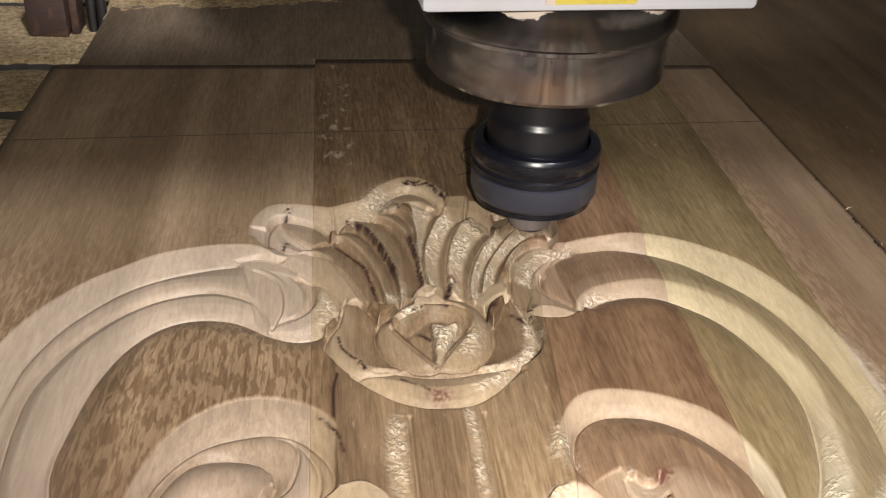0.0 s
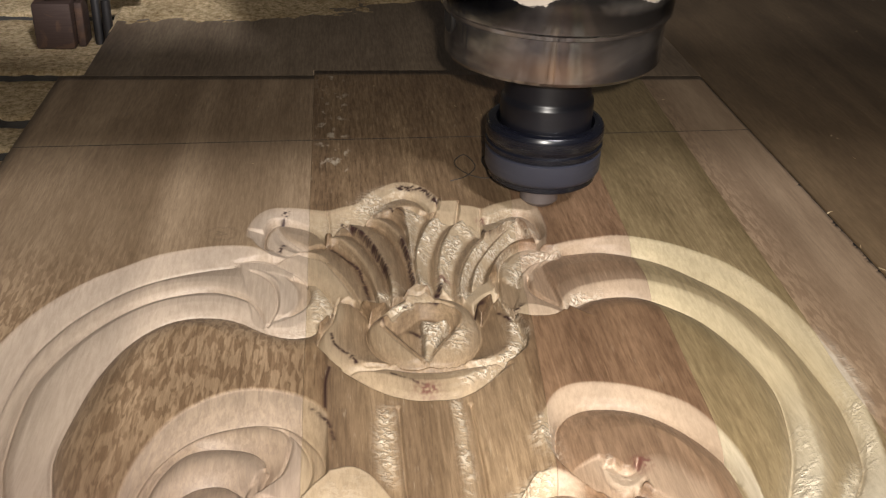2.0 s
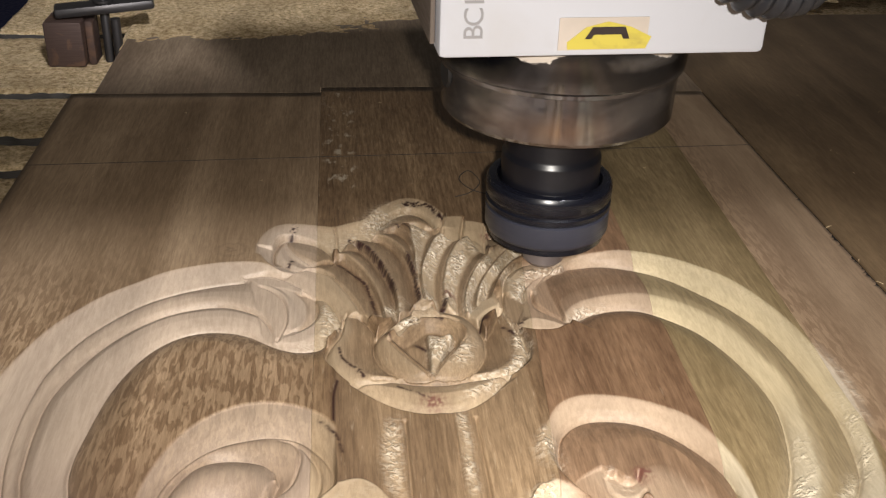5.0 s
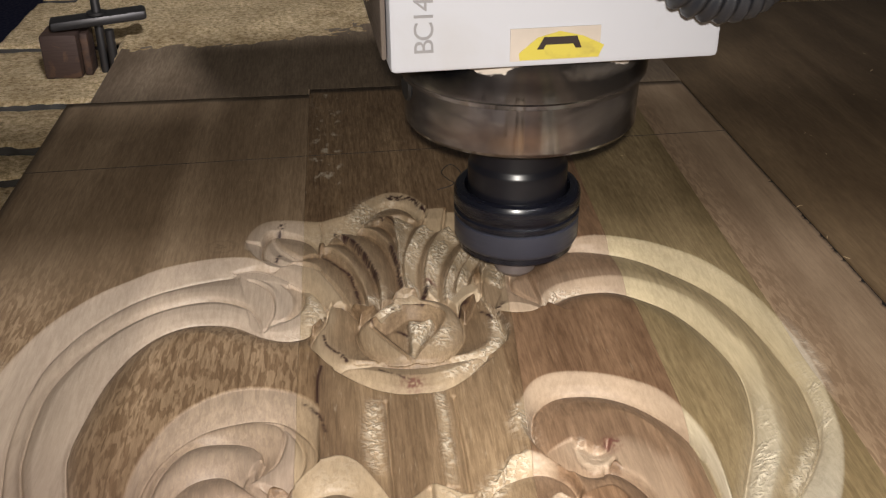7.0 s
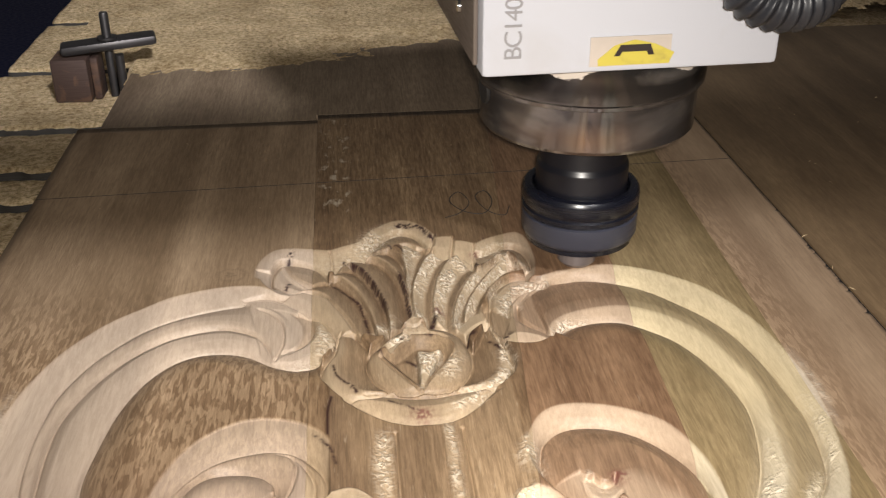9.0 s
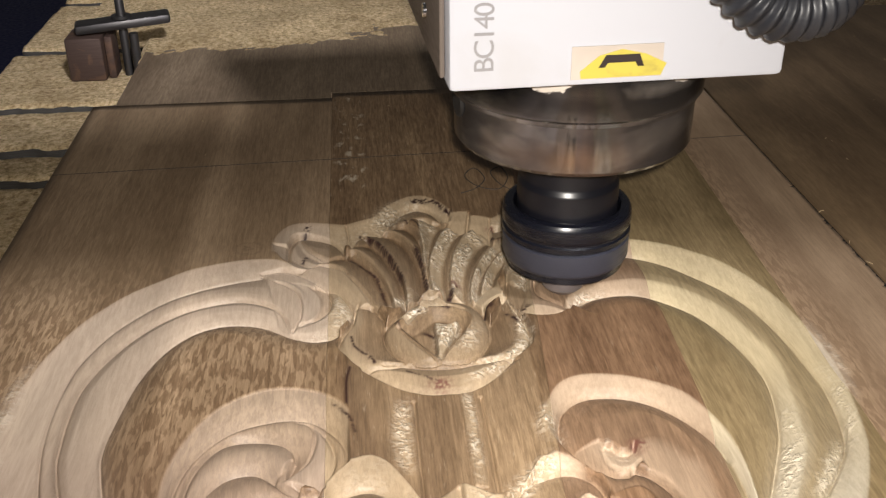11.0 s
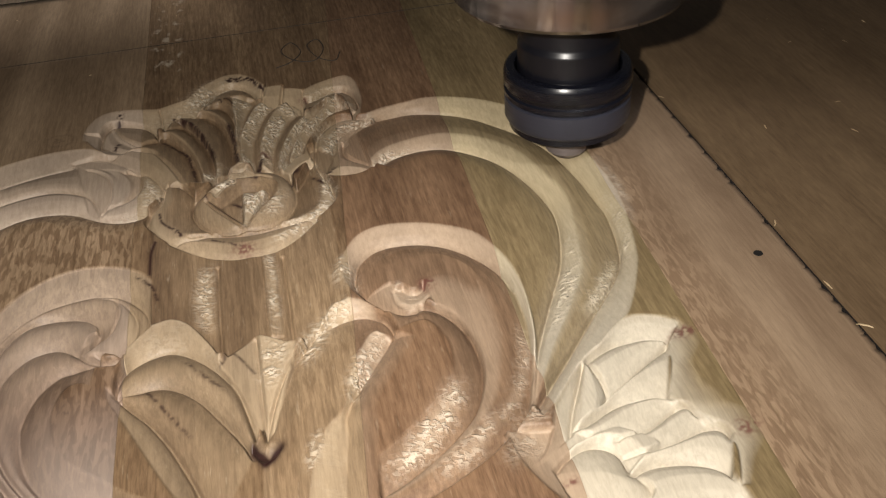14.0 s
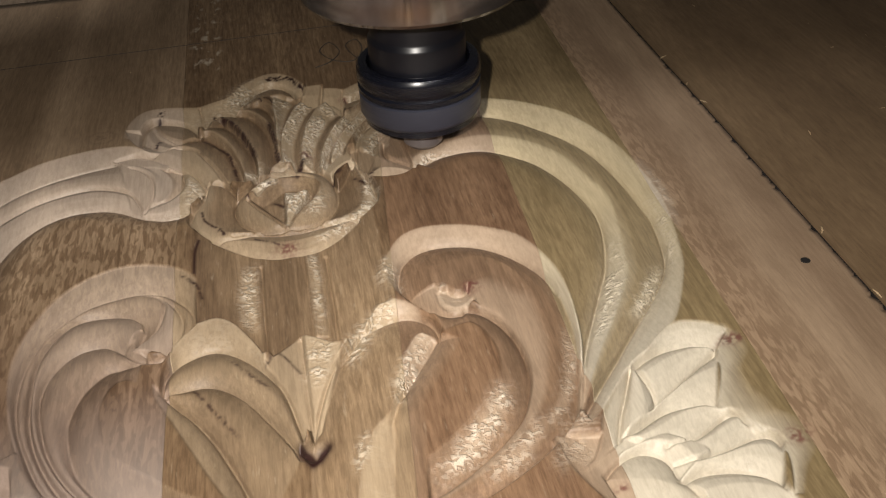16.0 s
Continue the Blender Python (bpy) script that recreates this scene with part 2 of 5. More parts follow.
def collar_material():
    """Turned steel, half oxidised, with scraped pale patches, scraps of old cream paint and painted-in reflections."""
    m, nodes, links, bsdf = material("worn_collar")
    tc, sep = nodes.new("ShaderNodeTexCoord"), nodes.new("ShaderNodeSeparateXYZ")
    links.new(tc.outputs["Object"], sep.inputs[0])
    warp = noise_node(nodes, links, mapped(nodes, links, (1, 1, 1.5)), 90, 5, 0.65, 0.5)
    smear = noise_node(nodes, links, mapped(nodes, links, (0.7, 0.7, 2.2)), 30, 4, 0.55, 0.4)

    def node(op, a, b, c=None):
        n = nodes.new("ShaderNodeMath")
        n.operation = op
        for sock, v in zip(n.inputs, (a, b, c)):
            if isinstance(v, (int, float)):
                sock.default_value = v
            elif v is not None:
                links.new(v, sock)
        return n.outputs[0]

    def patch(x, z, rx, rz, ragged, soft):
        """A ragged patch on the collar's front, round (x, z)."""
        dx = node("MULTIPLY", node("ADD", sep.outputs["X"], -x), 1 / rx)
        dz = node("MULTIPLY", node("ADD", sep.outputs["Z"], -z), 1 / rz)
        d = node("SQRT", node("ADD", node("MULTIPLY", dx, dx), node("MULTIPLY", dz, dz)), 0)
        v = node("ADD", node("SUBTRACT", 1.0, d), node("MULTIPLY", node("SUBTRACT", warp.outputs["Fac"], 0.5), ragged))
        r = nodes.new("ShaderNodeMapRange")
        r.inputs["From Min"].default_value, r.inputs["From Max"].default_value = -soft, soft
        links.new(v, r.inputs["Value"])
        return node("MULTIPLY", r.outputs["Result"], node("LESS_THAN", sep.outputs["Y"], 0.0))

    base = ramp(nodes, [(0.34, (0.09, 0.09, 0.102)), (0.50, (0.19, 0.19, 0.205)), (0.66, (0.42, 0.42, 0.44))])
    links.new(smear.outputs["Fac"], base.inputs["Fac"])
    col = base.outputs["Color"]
    # oxide and scrapes, with brown and bright reflections painted in among them
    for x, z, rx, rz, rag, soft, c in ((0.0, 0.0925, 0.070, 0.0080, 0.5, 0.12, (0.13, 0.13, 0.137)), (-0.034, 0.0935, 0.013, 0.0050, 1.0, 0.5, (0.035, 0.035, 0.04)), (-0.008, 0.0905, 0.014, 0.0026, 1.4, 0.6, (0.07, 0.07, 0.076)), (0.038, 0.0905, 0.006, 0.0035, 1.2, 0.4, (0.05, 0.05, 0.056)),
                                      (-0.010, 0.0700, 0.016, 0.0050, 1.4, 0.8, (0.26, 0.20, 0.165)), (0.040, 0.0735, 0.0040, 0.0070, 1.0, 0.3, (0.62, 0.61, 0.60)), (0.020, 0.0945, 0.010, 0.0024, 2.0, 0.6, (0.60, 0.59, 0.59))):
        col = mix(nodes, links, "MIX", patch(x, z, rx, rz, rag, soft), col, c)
    paint = None
    for x, z, rx, rz in ((-0.020, 0.0985, 0.010, 0.0036), (0.030, 0.0985, 0.013, 0.0030), (0.006, 0.1010, 0.006, 0.0012)):
        p = patch(x, z, rx, rz, 2.4, 0.06)
        paint = p if paint is None else node("MAXIMUM", paint, p)
    links.new(mix(nodes, links, "MIX", paint, col, (0.55, 0.49, 0.43)), bsdf.inputs["Base Color"])
    links.new(node("MULTIPLY", node("SUBTRACT", 1.0, paint), 0.92), bsdf.inputs["Metallic"])
    rough = ramp(nodes, [(0.35, (0.07, 0.07, 0.07)), (0.7, (0.20, 0.20, 0.20))])
    links.new(warp.outputs["Fac"], rough.inputs["Fac"])
    links.new(rough.outputs["Color"], bsdf.inputs["Roughness"])
    ring = nodes.new("ShaderNodeTangent")
    ring.direction_type, ring.axis = "RADIAL", "Z"
    links.new(ring.outputs["Tangent"], bsdf.inputs["Tangent"])
    bsdf.inputs["Anisotropic"].default_value = 0.3
    bsdf.inputs["Anisotropic Rotation"].default_value = 0.25
    bump(nodes, links, bsdf, warp.outputs["Fac"], 0.06, 0.0004)
    return m


COLLAR = collar_material()
BLACK_STEEL = metal("blackened_steel", (0.006, 0.006, 0.009), 0.34, 0.0, 0.1, relief=0.0)
NUT_STEEL = metal("grey_oxide_steel", (0.0050, 0.0055, 0.0095), 0.27, 0.0, 0.1, relief=0.0)
BIT_STEEL = metal("carbide", (0.21, 0.18, 0.175), 0.42, 0.4)
NUT_MATT = metal("matt_grey_oxide", (0.032, 0.033, 0.046), 0.45, 0.0)
RUST = metal("brown_rusted_iron", (0.060, 0.036, 0.028), 0.7, 0.4, 0.2, (0.10, 0.055, 0.035), 60)
IRON = metal("dark_iron", (0.075, 0.07, 0.07), 0.45, 0.8)
WHITE = metal("white_enamel", (0.52, 0.53, 0.58), 0.42, 0.0, 0.2, (0.47, 0.465, 0.48), 18, (0.55, 0.8))
GREY_SIDE = metal("brown_grey_side", (0.16, 0.13, 0.11), 0.5, 0.0)
YELLOW = metal("yellow_sticker", (0.56, 0.47, 0.085), 0.35, 0.0, 0.2, (0.42, 0.34, 0.08), 120, (0.55, 0.75))
STICKER = metal("sticker_backing", (0.55, 0.48, 0.42), 0.45, 0.0)
INK = metal("grey_ink", (0.30, 0.29, 0.30), 0.6, 0.0)
BLACK_INK = metal("black_ink", (0.03, 0.02, 0.018), 0.5, 0.0)
RUBBER = metal("black_ribbed_rubber", (0.020, 0.021, 0.026), 0.45, 0.0)
PENCIL = metal("graphite", (0.055, 0.045, 0.038), 0.6, 0.0)
# black that stands for the shade in holes, joint and slots
GAP_SHADE = metal("gap_shade", (0.008, 0.006, 0.005), 0.9, 0.0)
# near-black slat sides, the shade of the slots put into the colour
SLAT_SHADE = metal("shaded_slat_edge", (0.03, 0.025, 0.020), 0.9, 0.0)
GANTRY = metal("grey_paint", (0.35, 0.35, 0.36), 0.5, 0.0)
DARK_FLOOR = metal("blue_black_floor", (0.018, 0.024, 0.10), 0.7, 0.0)
CHIP = metal("pale_wood_chip", (0.66, 0.50, 0.30), 0.7, 0.0)


SHAVING = metal("cream_shaving", (0.80, 0.73, 0.60), 0.6, 0.0)


def sawdust():
    m, nodes, links, bsdf = material("sawdust")
    mp = mapped(nodes, links, (1, 1, 1))
    a = noise_node(nodes, links, mp, 300, 6, 0.8)
    b = noise_node(nodes, links, mp, 24, 4, 0.6)
    col = ramp(nodes, [(0.36, (0.28, 0.18, 0.085)), (0.48, (0.62, 0.45, 0.24)), (0.60, (0.86, 0.69, 0.44))])
    links.new(a.outputs["Fac"], col.inputs["Fac"])
    big = ramp(nodes, [(0.35, (0.70, 0.66, 0.60)), (0.62, (1.05, 1.05, 1.05))])
    links.new(b.outputs["Fac"], big.inputs["Fac"])
    links.new(mix(nodes, links, "MULTIPLY", 0.9, col.outputs["Color"], big.outputs["Color"]), bsdf.inputs["Base Color"])
    bsdf.inputs["Roughness"].default_value = 0.95
    bump(nodes, links, bsdf, a.outputs["Fac"], 0.9, 0.004)
    return m


SAWDUST = sawdust()


# ---- mesh helpers ----
def empty(name, m=None, **tags):
    ob = new(name)
    ob.empty_display_size = 0.02
    if m is not None:
        ob.matrix_basis = m
    return tagged(ob, **tags)


def smooth(bm, angle=35):
    for f in bm.faces:
        f.smooth = True
    for e in bm.edges:
        if len(e.link_faces) == 2 and e.calc_face_angle(0) > radians(angle):
            e.smooth = False


def part(name, bm, mat, parent=None, label="", angle=35, m=None):
    smooth(bm, angle)
    me = bpy.data.meshes.new(name)
    bm.to_mesh(me)
    bm.free()
    for x in mat if isinstance(mat, (list, tuple)) else (mat,):
        me.materials.append(x)
    ob = new(name, me)
    if parent is not None:
        ob.parent = parent
    if m is not None:
        ob.matrix_basis = m
    return tagged(ob, label=label) if label else ob


def box(bm, x0, x1, y0, y1, z0, z1, bevel=0.0, segments=2):
    made = bmesh.ops.create_cube(bm, size=1)["verts"]
    bmesh.ops.scale(bm, vec=(x1 - x0, y1 - y0, z1 - z0), verts=made)
    bmesh.ops.translate(bm, vec=((x0 + x1) / 2, (y0 + y1) / 2, (z0 + z1) / 2), verts=made)
    if bevel:
        edges = list({e for v in made for e in v.link_edges})
        bmesh.ops.bevel(bm, geom=edges, offset=bevel, segments=segments, affect="EDGES", profile=0.5)
    return bm


def lathe(profile, steps=96):
    """A turned form about z from (radius, height) pairs."""
    bm = bmesh.new()
    rings = []
    for r, z in profile:
        if r < 1e-6:
            rings.append([bm.verts.new((0, 0, z))] * steps)
        else:
            rings.append([bm.verts.new((r * math.cos(a), r * math.sin(a), z)) for a in (2 * math.pi * k / steps for k in range(steps))])
    for a, b in zip(rings, rings[1:]):
        for k in range(steps):
            four = []
            for v in (a[k], a[(k + 1) % steps], b[(k + 1) % steps], b[k]):
                if v not in four:
                    four.append(v)
            if len(four) > 2:
                bm.faces.new(four)
    bmesh.ops.recalc_face_normals(bm, faces=bm.faces)
    return bm


def tube(points, radius, sides=8, taper=None):
    """A round bar along points; taper gives the radius's factor at each point."""
    bm = bmesh.new()
    pts = [Vector(p) for p in points]
    rings, side = [], None
    for k, p in enumerate(pts):
        way = (pts[min(k + 1, len(pts) - 1)] - pts[max(k - 1, 0)]).normalized()
        side = (side - way * side.dot(way)).normalized() if side else way.orthogonal().normalized()
        up = way.cross(side)
        r = radius * (taper[k] if taper else 1)
        rings.append([bm.verts.new(p + r * (math.cos(a) * side + math.sin(a) * up)) for a in (2 * math.pi * j / sides for j in range(sides))])
    for a, b in zip(rings, rings[1:]):
        for k in range(sides):
            bm.faces.new((a[k], a[(k + 1) % sides], b[(k + 1) % sides], b[k]))
    bm.faces.new(rings[0][::-1])
    bm.faces.new(rings[-1])
    bmesh.ops.recalc_face_normals(bm, faces=bm.faces)
    return bm


def writing(name, text, size, mat, parent, m, label=""):
    data = bpy.data.curves.new(name, "FONT")
    data.body, data.size, data.extrude, data.space_character = text, size, 0.00012, 0.86
    tmp = bpy.data.objects.new(name, data)
    scene.collection.objects.link(tmp)
    bpy.context.view_layer.update()
    me = bpy.data.meshes.new_from_object(tmp.evaluated_get(bpy.context.evaluated_depsgraph_get()))
    bpy.data.objects.remove(tmp)
    me.materials.clear()
    me.materials.append(mat)
    ob = new(name, me)
    ob.parent, ob.matrix_basis = parent, m
    return tagged(ob, label=label) if label else ob


def slab(outline, y, thick):
    """A flat plate in the x-z plane with its face at y."""
    bm = bmesh.new()
    front = [bm.verts.new((x, y, z)) for x, z in outline]
    back = [bm.verts.new((x, y + thick, z)) for x, z in outline]
    bm.faces.new(front)
    bm.faces.new(back[::-1])
    for k in range(len(front)):
        n = (k + 1) % len(front)
        bm.faces.new((front[n], front[k], back[k], back[n]))
    bmesh.ops.recalc_face_normals(bm, faces=bm.faces)
    return bm


# ---- the carved relief, in millimetres ----
CELL = 0.2
RX0, RX1, RY0, RY1 = -156.0, 152.0, -186.0, 144.0
NXR, NYR = int((RX1 - RX0) / CELL), int((RY1 - RY0) / CELL)
DEPTH = np.zeros((NYR, NXR), np.float32)
# share of pale cut colour, also painted up on lit slopes and down in hollows
CUT_LIT = np.zeros((NYR, NXR), np.float32)
TORN = np.zeros((NYR, NXR), np.float32)


def spline(points, n):
    """A smooth curve through control points, at n places evenly along it."""
    p = np.array(points, float)
    p = np.vstack([2 * p[0] - p[1], p, 2 * p[-1] - p[-2]])
    u = np.linspace(0, 1, 24, endpoint=False)[:, None]
    out = []
    for a, b, c, d in zip(p, p[1:], p[2:], p[3:]):
        out.append(0.5 * (2 * b + (c - a) * u + (2 * a - 5 * b + 4 * c - d) * u**2 + (3 * b - a - 3 * c + d) * u**3))
    out = np.vstack(out + [p[-2:-1]])
    far = np.r_[0, np.cumsum(np.hypot(*np.diff(out, axis=0).T))]
    at = np.linspace(0, far[-1], n)
    return np.stack([np.interp(at, far, out[:, k]) for k in (0, 1)], 1)


def flip(points):
    return [(-x, y) for x, y in points]


def strip(a, b, za, zb, bulge=0.0, power=1.0, cut=1.0, cut_a=None, torn=0.0, side=1, ends=None, torn_to=None):
    """A carved face between the curves a and b, from the depth za to zb; bulge swells it, ends lets it run out to depth zero."""
    if side < 0:
        a, b = flip(a), flip(b)
    n = 1500
    pa, pb = spline(a, n), spline(b, n)
    wide = np.hypot(*(pa - pb).T).max()
    nv = max(24, int(wide / 0.13))
    v = np.linspace(0, 1, nv)[None, :]
    u = np.linspace(0, 1, n)[:, None]
    x = pa[:, :1] * (1 - v) + pb[:, :1] * v
    y = pa[:, 1:] * (1 - v) + pb[:, 1:] * v
    z = za + (zb - za) * v**power + bulge * np.sin(np.pi * v) + 0 * u
    if ends:
        z = z * np.clip(np.minimum(u / (ends[0] + 1e-6), (1 - u) / (ends[1] + 1e-6)), 0, 1) ** 0.7
    c = np.full_like(z, cut)
    if cut_a is not None:
        c = cut_a + (cut - cut_a) * np.clip(v * 2.5, 0, 1) + 0 * u
    i = ((x - RX0) / CELL).astype(int).ravel()
    j = ((y - RY0) / CELL).astype(int).ravel()
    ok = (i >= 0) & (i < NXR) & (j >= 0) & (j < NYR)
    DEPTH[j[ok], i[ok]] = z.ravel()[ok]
    CUT_LIT[j[ok], i[ok]] = c.ravel()[ok]
    tn = torn + 0 * z
    if torn_to is not None:
        tn = torn * np.clip(4.0 * (torn_to - v) + 0.5, 0, 1) + 0 * u
    TORN[j[ok], i[ok]] = tn.ravel()[ok]


def offset(points, d):
    """A curve beside another, d to its left."""
    p = spline(points, 40)
    t = np.gradient(p, axis=0)
    t /= np.hypot(*t.T)[:, None]
    return [(a, b) for a, b in p + d * np.stack([-t[:, 1], t[:, 0]], 1)]


GROOVES = np.zeros((NYR, NXR), np.float32)


def groove(points, width=0.5, depth=1.6, side=1, fade=0.0):
    """A fine V cut along a curve, where the knife has set down the outline."""
    p = spline(flip(points) if side < 0 else points, 900)
    r = int(2.4 * width / CELL) + 1
    ky, kx = np.mgrid[-r:r + 1, -r:r + 1] * CELL
    stamp = (depth * np.exp(-((kx**2 + ky**2) / width**2))).astype(np.float32)
    for n, (x, y) in enumerate(p):
        i, j = int((x - RX0) / CELL), int((y - RY0) / CELL)
        if r < i < NXR - r - 1 and r < j < NYR - r - 1:
            w = min(1.0, min(n, 899 - n) / (900 * fade)) if fade else 1.0
            g = GROOVES[j - r:j + r + 1, i - r:i + r + 1]
            np.maximum(g, w * stamp, out=g)


TEARS = []


def tear(points, width, amount, side=1):
    """Torn grain along a curve, strongest in its middle."""
    TEARS.append((flip(points) if side < 0 else points, width, amount))


def pillow(outline, centre, z_edge, z_top, power=0.6, cut=1.0, torn=0.0, side=1):
    """A swelling inside a closed outline."""
    pts = outline + outline[:1]
    strip(pts, [centre] * len(pts), z_edge, z_top, 0, power, cut, None, torn, side)


def face(a, b, levels, cuts=1.0, torn=None, side=1, ease=0.0):
    """A carved face between the curves a and b. levels, cuts and torn: (share of the way, value) pairs, or one value."""
    if side < 0:
        a, b = flip(a), flip(b)
    n = 1500
    pa, pb = spline(a, n), spline(b, n)
    v = np.linspace(0, 1, max(24, int(np.hypot(*(pa - pb).T).max() / 0.12)))[None, :]
    u = np.linspace(0, 1, n)[:, None]
    x = pa[:, :1] * (1 - v) + pb[:, :1] * v
    y = pa[:, 1:] * (1 - v) + pb[:, 1:] * v

    def along(pairs):
        if isinstance(pairs, (int, float)):
            return np.full_like(x, pairs)
        at = [p for p, _ in pairs]
        return np.interp(v, at, [q for _, q in pairs]) + 0 * u

    z = along(levels)
    if ease:
        z = z * np.clip(np.minimum(u, 1 - u) / ease, 0, 1) ** 0.6
    i = ((x - RX0) / CELL).astype(int).ravel()
    j = ((y - RY0) / CELL).astype(int).ravel()
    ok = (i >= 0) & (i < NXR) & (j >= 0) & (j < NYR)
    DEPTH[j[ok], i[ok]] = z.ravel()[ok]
    CUT_LIT[j[ok], i[ok]] = along(cuts).ravel()[ok]
    TORN[j[ok], i[ok]] = along(torn or 0.0).ravel()[ok]


def sink(curve, d, levels):
    """Lets the ground beside a curve fall towards it, within d of it, and keeps what is carved deeper."""
    pa, pb = spline(curve, 1500), spline(offset(curve, d), 1500)
    v = np.linspace(0, 1, max(24, int(abs(d) / 0.1)))[None, :]
    x, y = (pa[:, k:k + 1] * (1 - v) + pb[:, k:k + 1] * v for k in (0, 1))
    z = np.interp(v, [p for p, _ in levels], [q for _, q in levels]) + 0 * x
    i, j = ((x - RX0) / CELL).astype(int).ravel(), ((y - RY0) / CELL).astype(int).ravel()
    ok = (i >= 0) & (i < NXR) & (j >= 0) & (j < NYR)
    np.minimum.at(DEPTH, (j[ok], i[ok]), z.ravel()[ok])


# great outer bands: from the surface down, in saw-tooth steps
LEFT_OUT = [(-64.4, 72.4), (-68.1, 73.7), (-77.5, 73.7), (-88.9, 71.1), (-100.0, 66.7), (-110.1, 58.7), (-119.8, 50.5), (-128.5, 39.3), (-136.1, 26.0), (-142.0, 9.1), (-145.1, -5.2), (-147.3, -20.7)] + [(-146, -52), (-139, -84), (-124, -108), (-104, -130)]
LEFT_ONE = [(-67.6, 63.3), (-76.7, 62.0), (-87.9, 58.6), (-98.5, 53.6), (-108.5, 46.1), (-117.4, 35.2), (-125.4, 22.1), (-131.6, 4.5), (-133.4, -12.1), (-133.5, -30.1), (-131.4, -48.2)] + [(-124, -78), (-110, -104), (-96, -126)]
LEFT_TWO = [(-56.0, 21.7), (-57.4, 28.5), (-59.9, 34.8), (-64.3, 40.6), (-70.8, 44.6), (-77.6, 46.6), (-86.4, 45.4), (-96.9, 41.1), (-106.5, 33.2), (-115.1, 22.2), (-122.5, 7.7), (-127.6, -8.8), (-128.3, -25.7), (-127.5, -40.0), (-126.0, -50.8)] + [(-119, -72), (-106, -96), (-92, -118)]
LEFT_IN = [(-37.8, 18.2), (-41.2, 15.2), (-48.6, 14.8), (-56.1, 18.6), (-65.1, 26.1), (-73.9, 29.4), (-84.6, 28.9), (-94.5, 23.0), (-103.0, 11.0), (-109.0, -6.2), (-112.2, -26.1), (-113.5, -40.2), (-112.4, -51.0)] + [(-107, -70), (-97, -90), (-88, -108)]
RIGHT_OUT = [(56.9, 69.8), (63.7, 72.6), (72.8, 74.7), (83.2, 76.7), (92.8, 74.6), (103.9, 69.3), (114.0, 61.2), (122.9, 51.1), (129.9, 36.5), (135.0, 19.1), (137.8, -1.9), (138.4, -25.7), (135.7, -45.4), (130.8, -62.5), (124.6, -77.9)][:12] + [(138.6, -4.6), (136.4, -38.5), (132.2, -59.3), (127.2, -74.0), (118.2, -91.9), (109.6, -102.2), (99.7, -111.8), (88.6, -121.8), (77.7, -132.1)][2:]
RIGHT_ONE = [(43.4, 50.5), (46.4, 57.1), (52.0, 64.6), (58.2, 68.8), (67.2, 70.8), (77.3, 71.3), (91.0, 66.3), (101.3, 58.9), (110.3, 48.0), (118.5, 36.3), (125.0, 21.5), (129.0, 1.9), (131.0, -20.0), (131.4, -35.0), (128.8, -50.1), (125.4, -62.7), (121.4, -73.0)][:14] + [(131.6, -18.0), (131.0, -45.6), (127.0, -59.0), (118.6, -73.6), (106.3, -89.0), (91.7, -107.7), (83.0, -118.4), (77.2, -126.1)][2:]
RIGHT_MID = [(50.6, 25.4), (53.5, 32.6), (60.6, 39.2), (73.1, 43.2), (85.0, 43.8), (95.4, 38.7), (104.6, 30.2), (112.1, 18.1), (116.9, -0.1), (120.0, -20.3), (119.3, -36.1), (115.7, -54.0), (111.3, -67.5), (108.0, -75.0)][:10] + [(115.3, -41.9), (112.9, -59.3), (108.3, -71.5), (99.0, -87.8), (89.7, -102.5), (81.9, -116.2), (76.1, -127.0)][1:]
RIGHT_IN = [(53.2, 26.5), (59.2, 31.7), (65.6, 34.8), (74.1, 36.5), (83.2, 35.6), (92.9, 28.6), (101.5, 19.0), (108.0, 4.5), (112.4, -13.9), (112.8, -30.8), (109.5, -49.0), (105.0, -62.7), (101.6, -70.4)][:10] + [(109.6, -19.4), (109.9, -39.1), (107.4, -53.0), (100.7, -68.2), (91.2, -87.4), (84.3, -102.6), (78.7, -116.7)][2:]
SWELL = [(0, -4.4), (0.12, -3.4), (0.3, -2.2), (0.55, -1.0), (0.8, -0.3), (1, 0)]
for curve, s in ((LEFT_IN, 1), (RIGHT_IN, -1)):
    face(curve, offset(curve, 13 * s), SWELL, [(0, 0.25), (0.3, 0.05), (1, 0)])
# bevels turned to the light are painted paler than the flats between
face(LEFT_OUT, LEFT_ONE, [(0, 0), (0.1, -0.5), (0.6, -2.0), (1, -3.6)], [(0, 0.7), (0.1, 0.95), (1, 1)])
face(LEFT_ONE, LEFT_TWO, [(0, -3.4), (0.1, -2.6), (0.25, -1.9), (0.45, -1.9), (0.75, -2.6), (1, -4.0)], [(0, 0.6), (0.3, 0.8), (1, 0.9)])
face(LEFT_TWO, LEFT_IN, [(0, -4.2), (0.1, -3.2), (0.28, -2.1), (0.5, -2.3), (0.8, -3.4), (1, -4.8)], [(0, 0.6), (0.3, 0.9), (1, 1)])
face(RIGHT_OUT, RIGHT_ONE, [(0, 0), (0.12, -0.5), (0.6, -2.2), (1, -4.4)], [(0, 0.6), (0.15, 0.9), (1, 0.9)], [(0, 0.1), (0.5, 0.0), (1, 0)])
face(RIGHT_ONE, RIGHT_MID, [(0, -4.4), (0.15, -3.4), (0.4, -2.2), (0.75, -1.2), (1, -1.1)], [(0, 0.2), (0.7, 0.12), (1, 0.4)])
